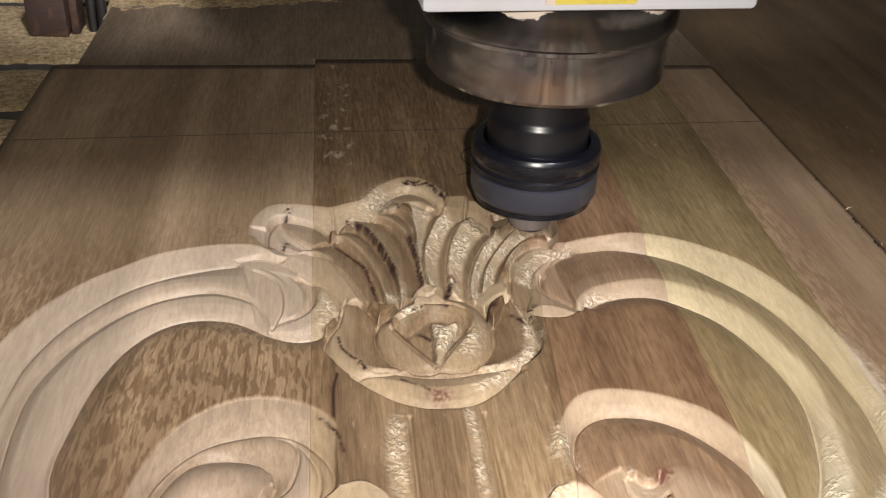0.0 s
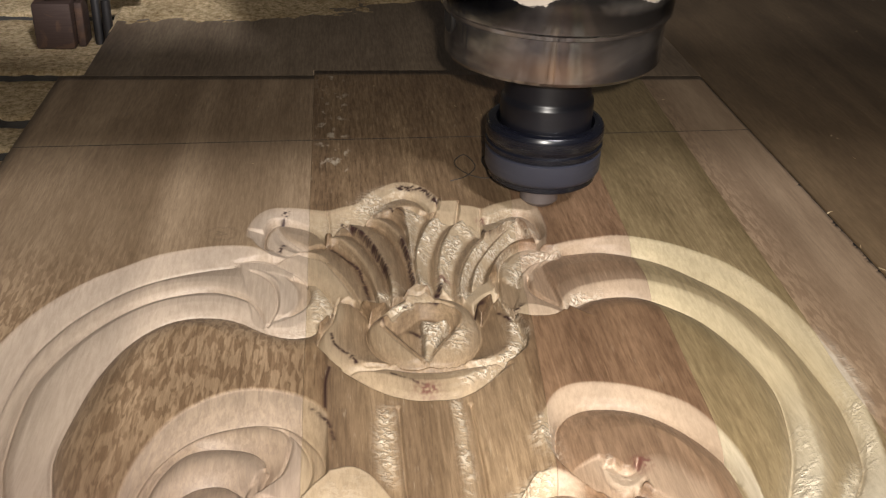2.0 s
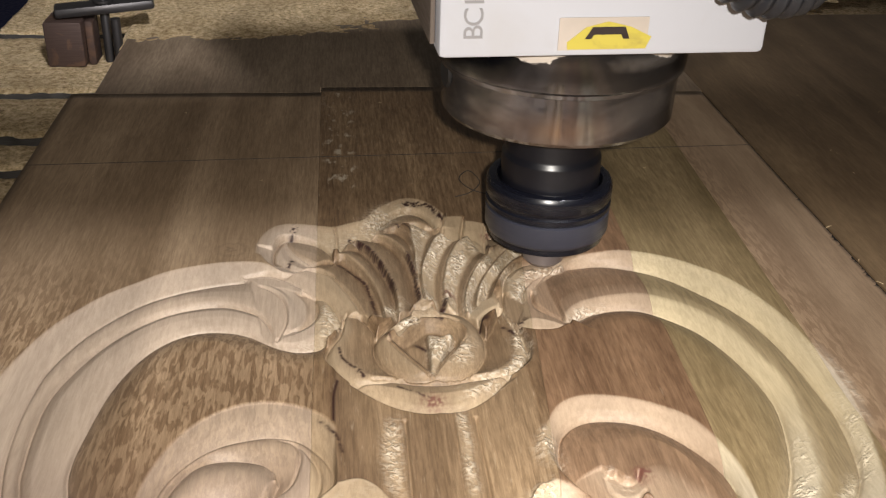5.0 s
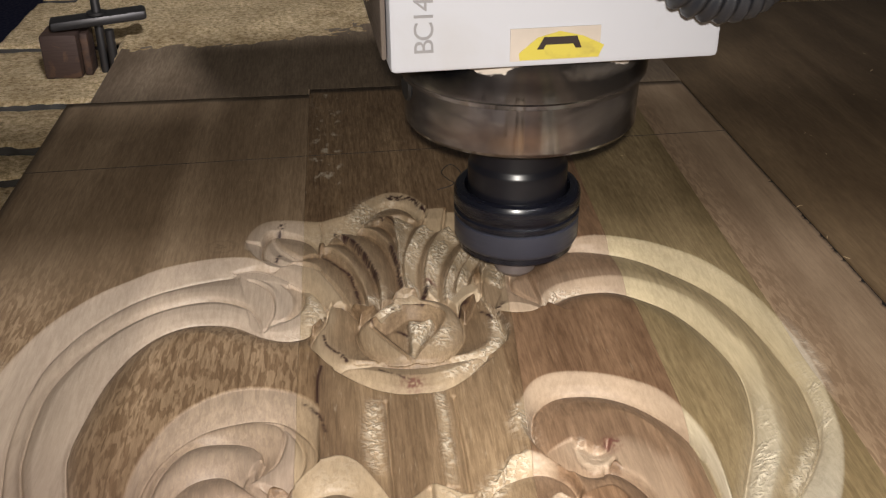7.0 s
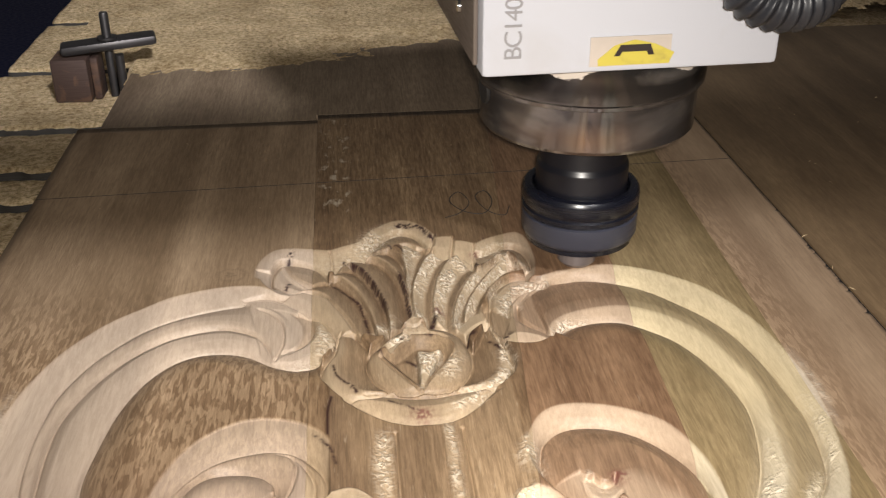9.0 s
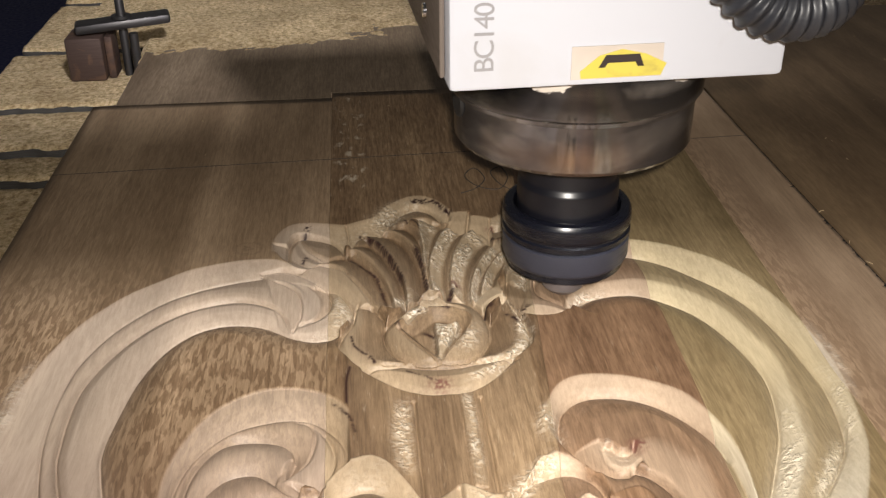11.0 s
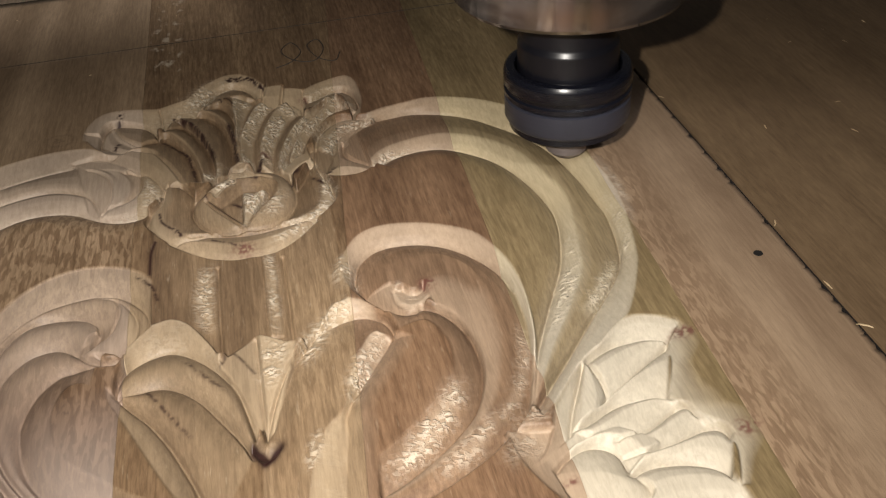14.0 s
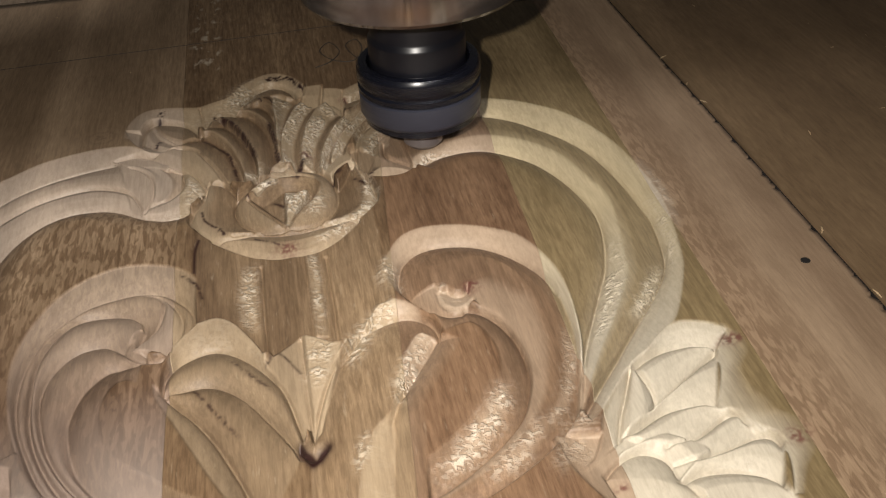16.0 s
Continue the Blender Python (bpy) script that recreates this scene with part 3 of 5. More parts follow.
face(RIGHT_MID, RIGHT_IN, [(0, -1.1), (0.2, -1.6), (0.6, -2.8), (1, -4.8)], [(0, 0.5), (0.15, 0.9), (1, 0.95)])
for curve in (LEFT_ONE, LEFT_TWO, LEFT_IN, RIGHT_ONE, RIGHT_IN):
    groove(curve, 0.45, 1.3, fade=0.03)

# scrolls: falling rim, swelling stalk, pit in the middle
RIM_OUT = [(36, -64), (32, -54)] + [(31.0, -42.5), (34.5, -32.8), (40.1, -25.0), (48.9, -21.7), (61.2, -23.5), (72.6, -29.0), (81.2, -37.0), (87.1, -53.4), (88.5, -69.5), (87.3, -86.3), (84.7, -99.9), (80.2, -114.7), (74.9, -128.0)] + [(66, -138), (55, -146), (42, -153), (28, -158), (14, -164)]
RIM_IN = [(39.6, -66.8), (36.4, -60.6), (34.8, -51.4), (35.5, -44.2), (38.0, -36.8), (44.0, -31.2), (51.5, -29.6), (61.6, -31.2), (70.8, -36.7), (78.8, -46.1), (84.1, -56.8), (85.9, -68.2), (86.0, -81.3), (84.5, -93.5), (81.8, -105.2), (77.2, -119.4), (72.7, -130.1)] + [(62, -139), (46, -149), (28, -156), (14, -162)]
STALK_IN = [(43.2, -71.9), (47.7, -72.5), (52.8, -70.7), (54.4, -69.0), (59.2, -71.8), (63.4, -78.1), (66.1, -86.2), (67.2, -96.3), (66.3, -106.8), (63.4, -116.2), (59.2, -124.8), (52.5, -132.3), (44.6, -139.0), (35.7, -145.1)] + [(28, -149), (14, -155)]
HEART_IN = [(45, -82), (50, -80), (54, -80), (57, -85), (59, -94), (58, -104), (54, -113), (46, -122), (37, -130), (26, -138)]
face(RIM_OUT, RIM_IN, [(0, 0), (0.12, -0.5), (0.6, -2.2), (1, -4.4)], [(0, 0.6), (0.15, 0.95), (1, 0.9)])
RIBBON = [(48, -66), (46, -60), (46, -54), (49, -47), (53, -44), (58, -43), (65, -44), (71, -49), (75, -57), (77, -68), (77, -81), (76, -93), (73, -105), (69, -117), (62, -128), (52, -138), (42, -145), (28, -152), (14, -158)]
face(RIM_IN, RIBBON, [(0, -4.4), (0.2, -3.3), (0.5, -2.0), (0.8, -1.2), (1, -0.9)], [(0, 0.15), (0.6, 0.08), (1, 0.12)])
pillow(RIBBON[:11] + [(70, -76), (60, -72), (52, -70)], (58, -58), -0.9, -1.0, 1.0, 0.12)
face([(59, -57), (64, -56), (69, -59), (73, -65)] + RIBBON[9:], [(56, -64), (58, -68)] + STALK_IN[4:], [(0, -0.9), (0.4, -0.9), (0.85, -1.5), (1, -2.0)], [(0, 0.12), (0.3, 0.5), (1, 0.6)])
face([(36, -60), (38, -66), (43.2, -71.9), (47.7, -72.5), (52.8, -70.7)], [(46, -56), (47, -58), (49, -60), (52, -61), (55, -62)], [(0, -4.2), (0.3, -3.0), (0.7, -2.0), (1, -2.0)], [(0, 0.3), (0.5, 0.5), (1, 0.8)])
face([(46, -60), (46.5, -66), (50, -70), (54, -69.5), (58, -66)], [(50, -58), (51.5, -60.5), (53, -61.5), (55, -61), (57, -58)], [(0, -3.2), (0.25, -2.4), (0.7, -3.2), (1, -3.8)], [(0, 0.6), (0.2, 1), (1, 0.9)], 0.1)
groove(RIM_IN[:12], 0.45, 1.4, fade=0.03)
groove([(41, -70), (43.2, -71.9), (47.7, -72.5), (52.8, -70.7), (54.4, -69), (59.2, -71.8), (63.4, -78.1), (66.1, -86.2)], 0.45, 1.3, fade=0.05)
tear([(33, -38), (31.5, -46), (33, -54)], 3.0, 0.8)
tear([(48, -57), (50, -62), (54, -65)], 1.6, 0.7)
# the other scroll is a leaf that curls in three folds
CREASE = [(-40, -70), (-37, -62), (-35, -54), (-37, -46), (-43.5, -37), (-51, -33.5), (-58.5, -33.5), (-70, -37), (-79, -45), (-85.5, -57), (-88, -74), (-86, -92), (-81, -107), (-74, -122), (-62, -136), (-46, -148.5), (-32, -158)]
HOOK = [(-43, -71), (-50, -67), (-53, -61), (-51.3, -52), (-55, -45.5), (-64, -42.8), (-73.4, -43.7), (-79.5, -50), (-83.7, -62), (-84, -78), (-82, -94), (-77, -109), (-70, -122), (-59, -135), (-45, -146), (-31, -155)]
LIP = [(-42, -71.5), (-47, -72), (-53, -69), (-57, -64), (-63, -59), (-70.4, -59.4), (-76, -64), (-80, -72), (-81, -82), (-79, -94), (-75, -107), (-68, -120), (-58, -132), (-44, -143), (-30, -152)]
PALM = [(-44, -76), (-50, -75), (-56, -72), (-62, -72.5), (-68, -80), (-71, -92), (-69.5, -105), (-65, -118), (-56, -130), (-43, -140), (-29, -149)]
OTHER_RIM = flip([(36, -68), (32, -58), (30.5, -47), (34, -33), (42, -24), (55, -19.5), (67, -21.5), (79, -31), (87, -47), (90.5, -65), (89, -84), (85, -101), (78, -118), (69, -132), (55, -144), (42, -152), (33, -160)])
strip(OTHER_RIM, CREASE, -0.6, -4.8, 1.0, 1.0, 0.55)
pillow([(-59, -67), (-61, -60), (-56, -54), (-50, -55), (-46, -64), (-50, -71)], (-53, -62), -4.0, -3.0, 0.8, 0.5)
strip(CREASE, HOOK, -3.2, -5.8, 1.8, 1.0, 0.45)
strip([(-43, -70), (-40, -64), (-38, -55), (-40, -46), (-46, -38), (-52, -35)], [(-54, -64), (-51.5, -61), (-46.6, -55), (-44.6, -43), (-47, -37), (-52, -35)], -4.4, -2.6, 1.2, 0.9, 0.75)
strip(HOOK[3:], LIP[3:], -4.0, -5.8, 2.8, 1.0, 0.6)
strip(LIP, PALM, -4.0, -5.4, 2.2, 1.0, 0.45)
for line in (CREASE[3:], HOOK[2:], LIP, [(-54, -64), (-51.5, -61), (-46.6, -55), (-44.6, -43), (-47, -37)]):
    groove(line, 0.45, 1.0, fade=0.1)
strip(STALK_IN, HEART_IN, -5.0, -0.4, 0.8, 0.8, 0.15, ends=(0.08, 0.0))
strip(PALM[1:], [(-51, -84), (-54, -82), (-58, -83.5), (-61, -92), (-60, -104), (-55, -115), (-46, -124), (-37, -132), (-24, -141)], -4.8, -0.4, 0.8, 0.8, 0.2, ends=(0.08, 0.0))
tear([(58, -110), (52, -121), (43, -132), (33, -141)], 3.2, 0.9)
tear([(66, -126), (56, -137), (46, -144)], 2.6, 0.6)

# flutes between flower and arches
for x0, x1, za, zb, sw, tn in ((-34, -20, -0.4, -2.2, -1.4, 0), (-20, -11.5, -2.4, -3.4, -0.7, 0.0), (-11.5, 0.5, -3.2, -1.6, -1.0, 0), (0.5, 11.5, -1.6, -3.2, -1.0, 0.0), (11.5, 31, -3.2, -0.3, -1.6, 0)):
    strip([(x0, 4), (x0, -30), (x0 * 0.98, -78)], [(x1, 4), (x1, -30), (x1 * 0.98, -78)], za, zb, sw, 1.0, 0.12, None, tn)
strip([(4.5, 0), (4.5, -35), (4.5, -72)], [(8.5, 0), (8.5, -35), (8.5, -72)], -2.0, -2.9, -0.3, 1.0, 0.3, None, 0.0)
tear([(-15.5, -26), (-16.5, -45), (-16, -62)], 2.6, 0.75)
tear([(7.0, -20), (6.8, -45), (6.5, -70)], 1.5, 0.75)
for x in (-11.5, 11.5):
    groove([(x, -27), (x, -50), (x * 0.98, -78)], 0.6, 1.2)

# arches that spring from the middle, with the leaf under each
ARCH_OUT = [(43.5, -90), (43.5, -81), (39.5, -74), (31, -69.5), (24, -71), (15, -80), (7, -95), (2.5, -118)]
ARCH_IN = [(42.5, -90), (38, -88), (31, -86.5), (25, -89), (19, -95), (14, -103), (9, -113), (4, -125)]
LEAF_IN = [(42, -91), (37, -97), (33, -102), (28, -111), (25, -118), (21, -128), (18, -137), (14, -150)]
strip([(41, -68), (35, -60), (28, -56.5), (22, -60), (16, -70), (12, -79), (6, -92), (1, -112)], ARCH_OUT, -0.3, -5.2, 0.8, 0.8, 0.8, None, 0.1, side=-1)
strip(ARCH_OUT, ARCH_IN, -4.6, -5.0, 3.4, 1.0, 0.45, side=-1)
strip(ARCH_IN, LEAF_IN, -4.0, -5.0, 3.0, 1.0, 0.3, ends=(0, 0.35), side=-1)
groove(ARCH_OUT, 0.5, 1.5, side=-1)
groove(ARCH_IN, 0.45, 1.3, side=-1)
groove(LEAF_IN, 0.5, 1.2, side=-1)
strip(LEAF_IN, [(46, -86), (45, -92), (42, -99), (37, -110), (33, -119), (29, -128), (24, -138), (18, -150)], -5.0, -0.6, 0.5, 0.8, 0.5, ends=(0, 0.25), side=-1)
BROW = [(39.7, -70.7), (35.9, -65.1), (32.5, -62.6), (28.8, -62.0), (24.7, -64.3), (18.7, -76.0), (15.3, -83.1), (9.6, -95.6), (3.0, -113.7)]
VALLEY = [(42.0, -84.8), (43.4, -80.3), (42.7, -75.4), (40.3, -71.2), (36.1, -68.0), (31.5, -67.4), (25.7, -68.9), (19.7, -72.4), (14.3, -79.7), (9.0, -88.8), (4.2, -100.5), (0.5, -112.9), (-0.9, -121.0)]
KEEL = [(38.2, -79.2), (35.3, -80.8), (30.6, -89.7), (27.1, -99.5), (23.3, -112.3)] + [(17, -120), (12, -134), (9, -150)]
KERB = [(41.6, -82.7), (35.2, -92.8), (30.6, -100.1), (26.5, -106.6), (23.3, -114.6)] + [(23, -121), (21, -134), (19, -150)]
face(BROW, VALLEY[3:], [(0, -0.4), (0.2, -1.0), (0.6, -2.6), (1, -4.6)], 0.95, 0.1)
face(VALLEY, KEEL, [(0, -4.6), (0.15, -3.4), (0.5, -2.0), (1, -1.3)], [(0, 0.3), (0.4, 0.1), (1, 0.15)])
face(KEEL, KERB, [(0, -1.3), (0.3, -2.2), (1, -4.6)], [(0, 0.6), (0.2, 0.95), (1, 0.7)], 0.05)
face(KERB, offset(KERB, 9), SWELL, [(0, 0.5), (0.5, 0.3), (1, 0.05)])
groove(VALLEY, 0.45, 1.4, fade=0.03)
# they run on below the pit
FOOT = [VALLEY[-1], (-2, -134), (-2.5, -150), (-3, -182)]
sink(FOOT, -11, SWELL)
face(FOOT, [KEEL[-1], (8.5, -158), (8, -168), (6, -182)], [(0, -4.6), (0.15, -3.4), (0.5, -2.0), (1, -1.3)], [(0, 0.3), (0.4, 0.1), (1, 0.15)])
face([KEEL[-1], (7, -165), (6, -182)], [KERB[-1], (18, -165), (17, -182)], [(0, -1.3), (0.3, -2.2), (1, -4.6)], [(0, 0.6), (0.2, 0.95), (1, 0.7)])
face([KERB[-1], (18, -165), (17, -182)], [(28, -150), (27, -165), (26, -182)], SWELL, [(0, 0.5), (0.5, 0.3), (1, 0.05)])
groove(KERB[:4], 0.4, 1.0, fade=0.1)
tear([(31, -63.5), (24, -67), (18, -76), (13, -86)], 3.2, 0.9)
tear([(38, -81), (34, -89), (30, -98), (26, -108)], 2.6, 0.9)
tear([(15, -120), (11, -135)], 1.6, 0.6)
strip([(-12, -80), (-8, -77), (-4, -74), (0, -72)], [(-2.5, -114), (-1.5, -115), (-0.5, -116), (0, -116)], -2.8, -6.0, 0.8, 0.9, 0.7)
strip([(0, -72), (4, -74), (8, -77), (12, -80)], [(0, -116), (0.5, -116), (1.5, -115), (2.5, -114)], -0.6, -5.4, 0.8, 0.9, 0.9, None, 0.0)
tear([(6, -76), (4.5, -84), (3, -93)], 3.4, 0.85)
groove([(0, -73), (0, -92), (0, -113)], 0.6, 1.0)
pillow([(-4, -122), (-2, -119), (2, -119), (4, -121.5), (2, -124.5), (-2, -125)], (0, -121.5), -4.0, -7.0, 0.5, 0.5)

tear([(113, -45), (109, -60), (100, -78), (90, -95)], 2.8, 0.75)
tear([(124, -62), (116, -74), (104, -90)], 2.6, 0.6)
tear([(134, -20), (133, -45), (124, -70)], 2.0, 0.45)
tear([(83, -88), (80, -104), (74, -118), (64, -132)], 1.8, 0.6)
tear([(139, 5), (140, -20), (137, -45)], 1.6, 0.3)
tear([(-146, 5), (-148, -30), (-143, -62)], 2.5, 0.4)

# side leaves that hold the flower
SL_TOP, SL_OUT, CR_OUT, CR_EDGE, CR_IN = ([(-54.3, 65.0), (-49.0, 67.7), (-41.9, 68.8), (-36.7, 65.0)],
    [(-69.6, 64.3), (-60.8, 65.3), (-53.6, 61.7), (-46.5, 56.0), (-41.3, 50.6), (-37.2, 45.8), (-33.1, 39.0), (-31.1, 33.0)],
    [(-55.4, 22.3), (-50.0, 26.0), (-44.7, 29.4), (-41.1, 35.9), (-40.4, 44.2), (-41.4, 50.4)],
    [(-55.2, 19.9), (-48.8, 25.4), (-45.1, 33.8), (-45.2, 43.0), (-47.6, 49.8), (-52.2, 56.0), (-58.1, 60.2)],
    [(-55.1, 19.0), (-52.1, 28.8), (-51.8, 37.7), (-53.6, 47.7), (-57.8, 54.7), (-63.8, 59.4)])
face([(-68, 67), (-58, 67), (-46, 63), (-36, 50)], [(-60, 24), (-52, 17), (-42, 16), (-33, 24)], [(0, -2.4), (0.6, -2.6), (1, -4.0)], 0.85)
face([(-67, 73.5), (-62, 72), (-55, 66)], [(-69, 62), (-62, 65), (-56, 63)], [(0, -0.2), (1, -3.2)], 0.95)
LEAF_FOOT = [(-56, 19.5), (-48.6, 14.8), (-41.2, 15.2), (-36.5, 19), (-33, 26), (-31.5, 33), (-31, 37)]
face([(-56, 21), (-50, 26), (-45, 31), (-41, 38), (-40, 46), (-41, 52)], LEAF_FOOT[:6] + [(-33, 42)], [(0, -3.6), (0.25, -2.2), (0.6, -2.6), (1, -4.8)], 0.95, [(0, 0), (0.3, 0.0), (0.8, 0.15), (1, 0.2)])
face(CR_EDGE, CR_OUT, [(0, -2.4), (0.5, -3.4), (1, -4.4)], 0.55)
face(CR_IN, CR_EDGE, [(0, -1.2), (0.5, -2.6), (1, -2.4)], 0.95)
face(SL_TOP + [(-31, 55), (-26, 43), (-23, 33)], SL_OUT, [(0, -1.0), (0.5, -1.6), (1, -3.8)], 0.75)
face([(-70, 66), (-61, 68), (-54, 64), (-47, 58)], [(-64, 60), (-58, 57.5), (-53, 56), (-47, 52)], [(0, -3.6), (0.3, -2.2), (1, -2.2)], 0.9)
tear([(-38, 42), (-36, 33), (-37, 23)], 3.2, 0.9)
for line in (SL_OUT, CR_OUT, CR_IN, SL_TOP + [(-31, 55), (-26, 43), (-23, 33)]):
    groove(line, 0.42, 1.3, fade=0.03)
SLR_OUT, SLR_IN, SLR_BOT, SLR_MID, SLR_FLOOR = ([(31.1, 50.5), (33.3, 59.5), (38.3, 67.6), (45.1, 71.8), (50.9, 69.7), (56.7, 67.6)],
    [(37.9, 41.1), (39.7, 49.8), (43.1, 56.4), (49.7, 62.8), (56.7, 65.5)],
    [(31.7, 51.2), (30.0, 37.3), (31.3, 26.7), (34.3, 21.6), (41.2, 19.3), (47.5, 20.2), (53.5, 25.6)],
    [(43.1, 51.4), (42.8, 42.5), (46.2, 35.6), (50.4, 30.9), (53.2, 26.5)],
    [(33.1, 24.7), (39.5, 29.8), (47.0, 27.3), (52.3, 22.3)])
face([(28, 47), (29, 40), (33, 26), (36, 21)], [(54, 69), (50, 60), (52, 30), (53, 25)], [(0, -3.6), (0.4, -2.4), (1, -3.4)], 0.35)
face([(44, 68), (53, 69), (57, 69), (60, 69.5)], [(40, 50), (43, 56), (50, 63), (57, 65)], [(0, -3.4), (0.3, -1.4), (1, -1.8)], 1.0, 0.7)
face(SLR_OUT, SLR_IN, [(0, -3.4), (0.3, -1.6), (0.6, -2.0), (1, -3.4)], [(0, 0.9), (1, 0.6)], [(0, 0), (0.45, 0.1), (0.6, 0.7), (1, 0.7)])
face(SLR_IN, [(45, 49), (46.5, 55), (52, 62), (57, 66)], [(0, -2.2), (1, -3.6)], 0.7, 0.1)
face(SLR_MID, SLR_FLOOR, [(0, -4.4), (0.4, -2.6), (1, -2.2)], 0.5)
face(SLR_FLOOR, SLR_BOT[3:], [(0, -2.0), (0.5, -2.8), (1, -4.8)], 0.95)
tear([(52, 27), (57, 31), (63, 35), (70, 37.5)], 2.4, 0.9)
for line in (SLR_OUT, SLR_IN, SLR_MID, SLR_BOT):
    groove(line, 0.42, 1.3, fade=0.03)

# crown of hoods round the fan
CROWN = [(-66.2, 81.4), (-65.6, 90.4), (-62.5, 99.6), (-57.7, 105.0), (-50.2, 105.9), (-40.0, 103.7), (-34.4, 102.5), (-28.6, 105.2), (-22.6, 108.0), (-19.5, 111.6), (-15.3, 119.3), (-9.0, 125.7), (-2.9, 129.3), (3.0, 128.7), (8.8, 123.2), (13.4, 114.4)] + [(13.4, 114.4), (14.8, 110.2), (22.1, 110.0), (23.3, 105.9), (31.1, 102.2), (36.9, 106.1), (45.9, 110.3), (51.9, 111.5), (55.2, 105.9), (56.3, 94.5), (56.0, 83.7), (53.7, 71.1)][1:]
UNDER = [(-34, 62), (-34, 70), (-37, 78), (-42, 84), (-42, 84), (-36, 84), (-32, 84), (-28, 88), (-23, 92), (-19, 95), (-14, 99), (-9, 104), (-3, 106), (3, 106), (8, 104), (11, 100), (13, 98), (20, 97), (23, 94), (29, 82), (31, 84), (38, 90), (44, 94), (47, 94), (49, 90), (50, 80), (50, 70)]
face(CROWN, UNDER, [(0, 0), (0.12, -0.7), (0.5, -2.6), (1, -4.6)], [(0, 0.6), (0.12, 0.95), (1, 0.9)], [(0, 0.0), (0.3, 0.12), (1, 0.12)])
tear([(-21, 100), (-16, 108), (-10, 117), (-4, 122)], 5.0, 0.9)
tear([(-30, 94), (-24, 97)], 3.0, 0.5)
tear([(33, 96), (38, 99), (44, 102), (50, 104)], 3.0, 0.75)
CURL, FOLD, HOOD = ([(-58.5, 72.8), (-59.3, 83.7), (-58.3, 93.2), (-54.8, 98.6), (-47.7, 97.3), (-41.1, 93.5), (-36.6, 87.3), (-34.4, 79.5)],
    [(-54.5, 94.9), (-51.1, 85.3), (-45.8, 77.7), (-40.4, 71.3)],
    [(-15.9, 106.4), (-12.3, 112.7), (-7.6, 119.1), (-2.0, 122.6), (2.4, 121.0), (6.8, 115.8), (9.4, 108.1)])
face([(-66, 88), (-62, 76), (-55, 66)], [(-50, 88), (-48, 77), (-42, 70)], [(0, -0.6), (0.4, -2.6), (1, -3)], 0.9)
face(CURL, [(-55, 72), (-54, 78), (-52, 82), (-50, 82), (-46, 79), (-42, 75), (-39, 71), (-36, 68)], [(0, -4.6), (0.15, -3.2), (0.6, -1.8), (1, -1.6)], 0.35)
face(FOLD, [(-58, 84), (-57, 76), (-52, 71), (-46, 69.5)], [(0, -1.6), (0.15, -3.6), (0.6, -2.4), (1, -3.4)], 0.9)
groove(CURL, 0.45, 1.4, fade=0.03)
groove(FOLD, 0.4, 1.2, fade=0.05)
# five leaves on one side: each falls from its ridge and is cut off by the next
A1, A2, A3, A4 = ([(-20.0, 92.5), (-17.9, 97.1), (-15.3, 98.4), (-10.9, 94.7), (-6.3, 86.4), (-3.0, 74.4), (-1.6, 59.8), (-1.3, 43.5)],
    [(-31.3, 84.4), (-29.3, 90.4), (-26.5, 92.7), (-23.5, 90.8), (-18.3, 82.0), (-13.5, 67.7), (-10.5, 50.7), (-10.1, 31.7)],
    [(-34.9, 74.3), (-33.2, 80.0), (-30.5, 81.3), (-27.6, 78.5), (-22.5, 68.6), (-18.2, 54.2), (-15.9, 40.7), (-15.0, 29.8)],
    [(-53.6, 64.8), (-47.9, 68.9), (-41.5, 69.7), (-35.8, 65.3), (-30.2, 54.1), (-25.8, 42.6), (-23.3, 33.1)])
CENTRE = [(-19, 94), (-15, 104), (-9, 107), (-4, 102), (-1, 90), (-0.5, 74), (-0.5, 60), (-0.5, 44)]
# the colour darkens into each hollow, so the leaf's shade is painted too
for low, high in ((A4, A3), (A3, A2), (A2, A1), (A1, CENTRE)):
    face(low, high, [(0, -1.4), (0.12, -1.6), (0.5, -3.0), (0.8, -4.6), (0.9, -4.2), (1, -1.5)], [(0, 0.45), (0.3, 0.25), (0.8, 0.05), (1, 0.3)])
for line in (A1, A2, A3, A4):
    groove([(x - 0.5, y - 0.6) for x, y in line], 0.42, 1.3, fade=0.04)
face(HOOD, [(-14, 100), (-11, 104), (-7, 107), (-2, 110), (2, 110), (5, 107), (7, 102)], [(0, -4.8), (0.2, -3.4), (0.7, -2.2), (1, -2.0)], 0.3)
groove(HOOD, 0.5, 1.6, fade=0.05)
# and the other side, where the grain is torn
B1, B2, B3, B4, B5, B6 = ([(-0.6, 98.0), (-0.8, 87.3), (-1.1, 74.6), (-0.8, 57.8), (-0.8, 44.3)],
    [(13.0, 102.0), (8.3, 94.3), (4.4, 82.6), (1.6, 71.9), (0.2, 57.7), (0.8, 43.3)],
    [(22.7, 95.5), (17.5, 89.6), (12.4, 75.7), (9.2, 59.1), (8.3, 43.4), (9.0, 35.6)],
    [(30.1, 79.9), (25.6, 73.3), (20.8, 62.6), (17.4, 51.3), (15.7, 41.7), (15.5, 34.0)],
    [(44.8, 94.2), (38.1, 83.2), (30.1, 69.8), (24.2, 57.5), (21.0, 46.4), (19.5, 37.0)],
    [(49.6, 76.8), (41.7, 74.1), (34.9, 65.9), (29.3, 54.6), (26.5, 45.9)])
B1 = [(-1, 107), (-1, 101)] + B1[1:]
B2 = [(12, 106)] + B2
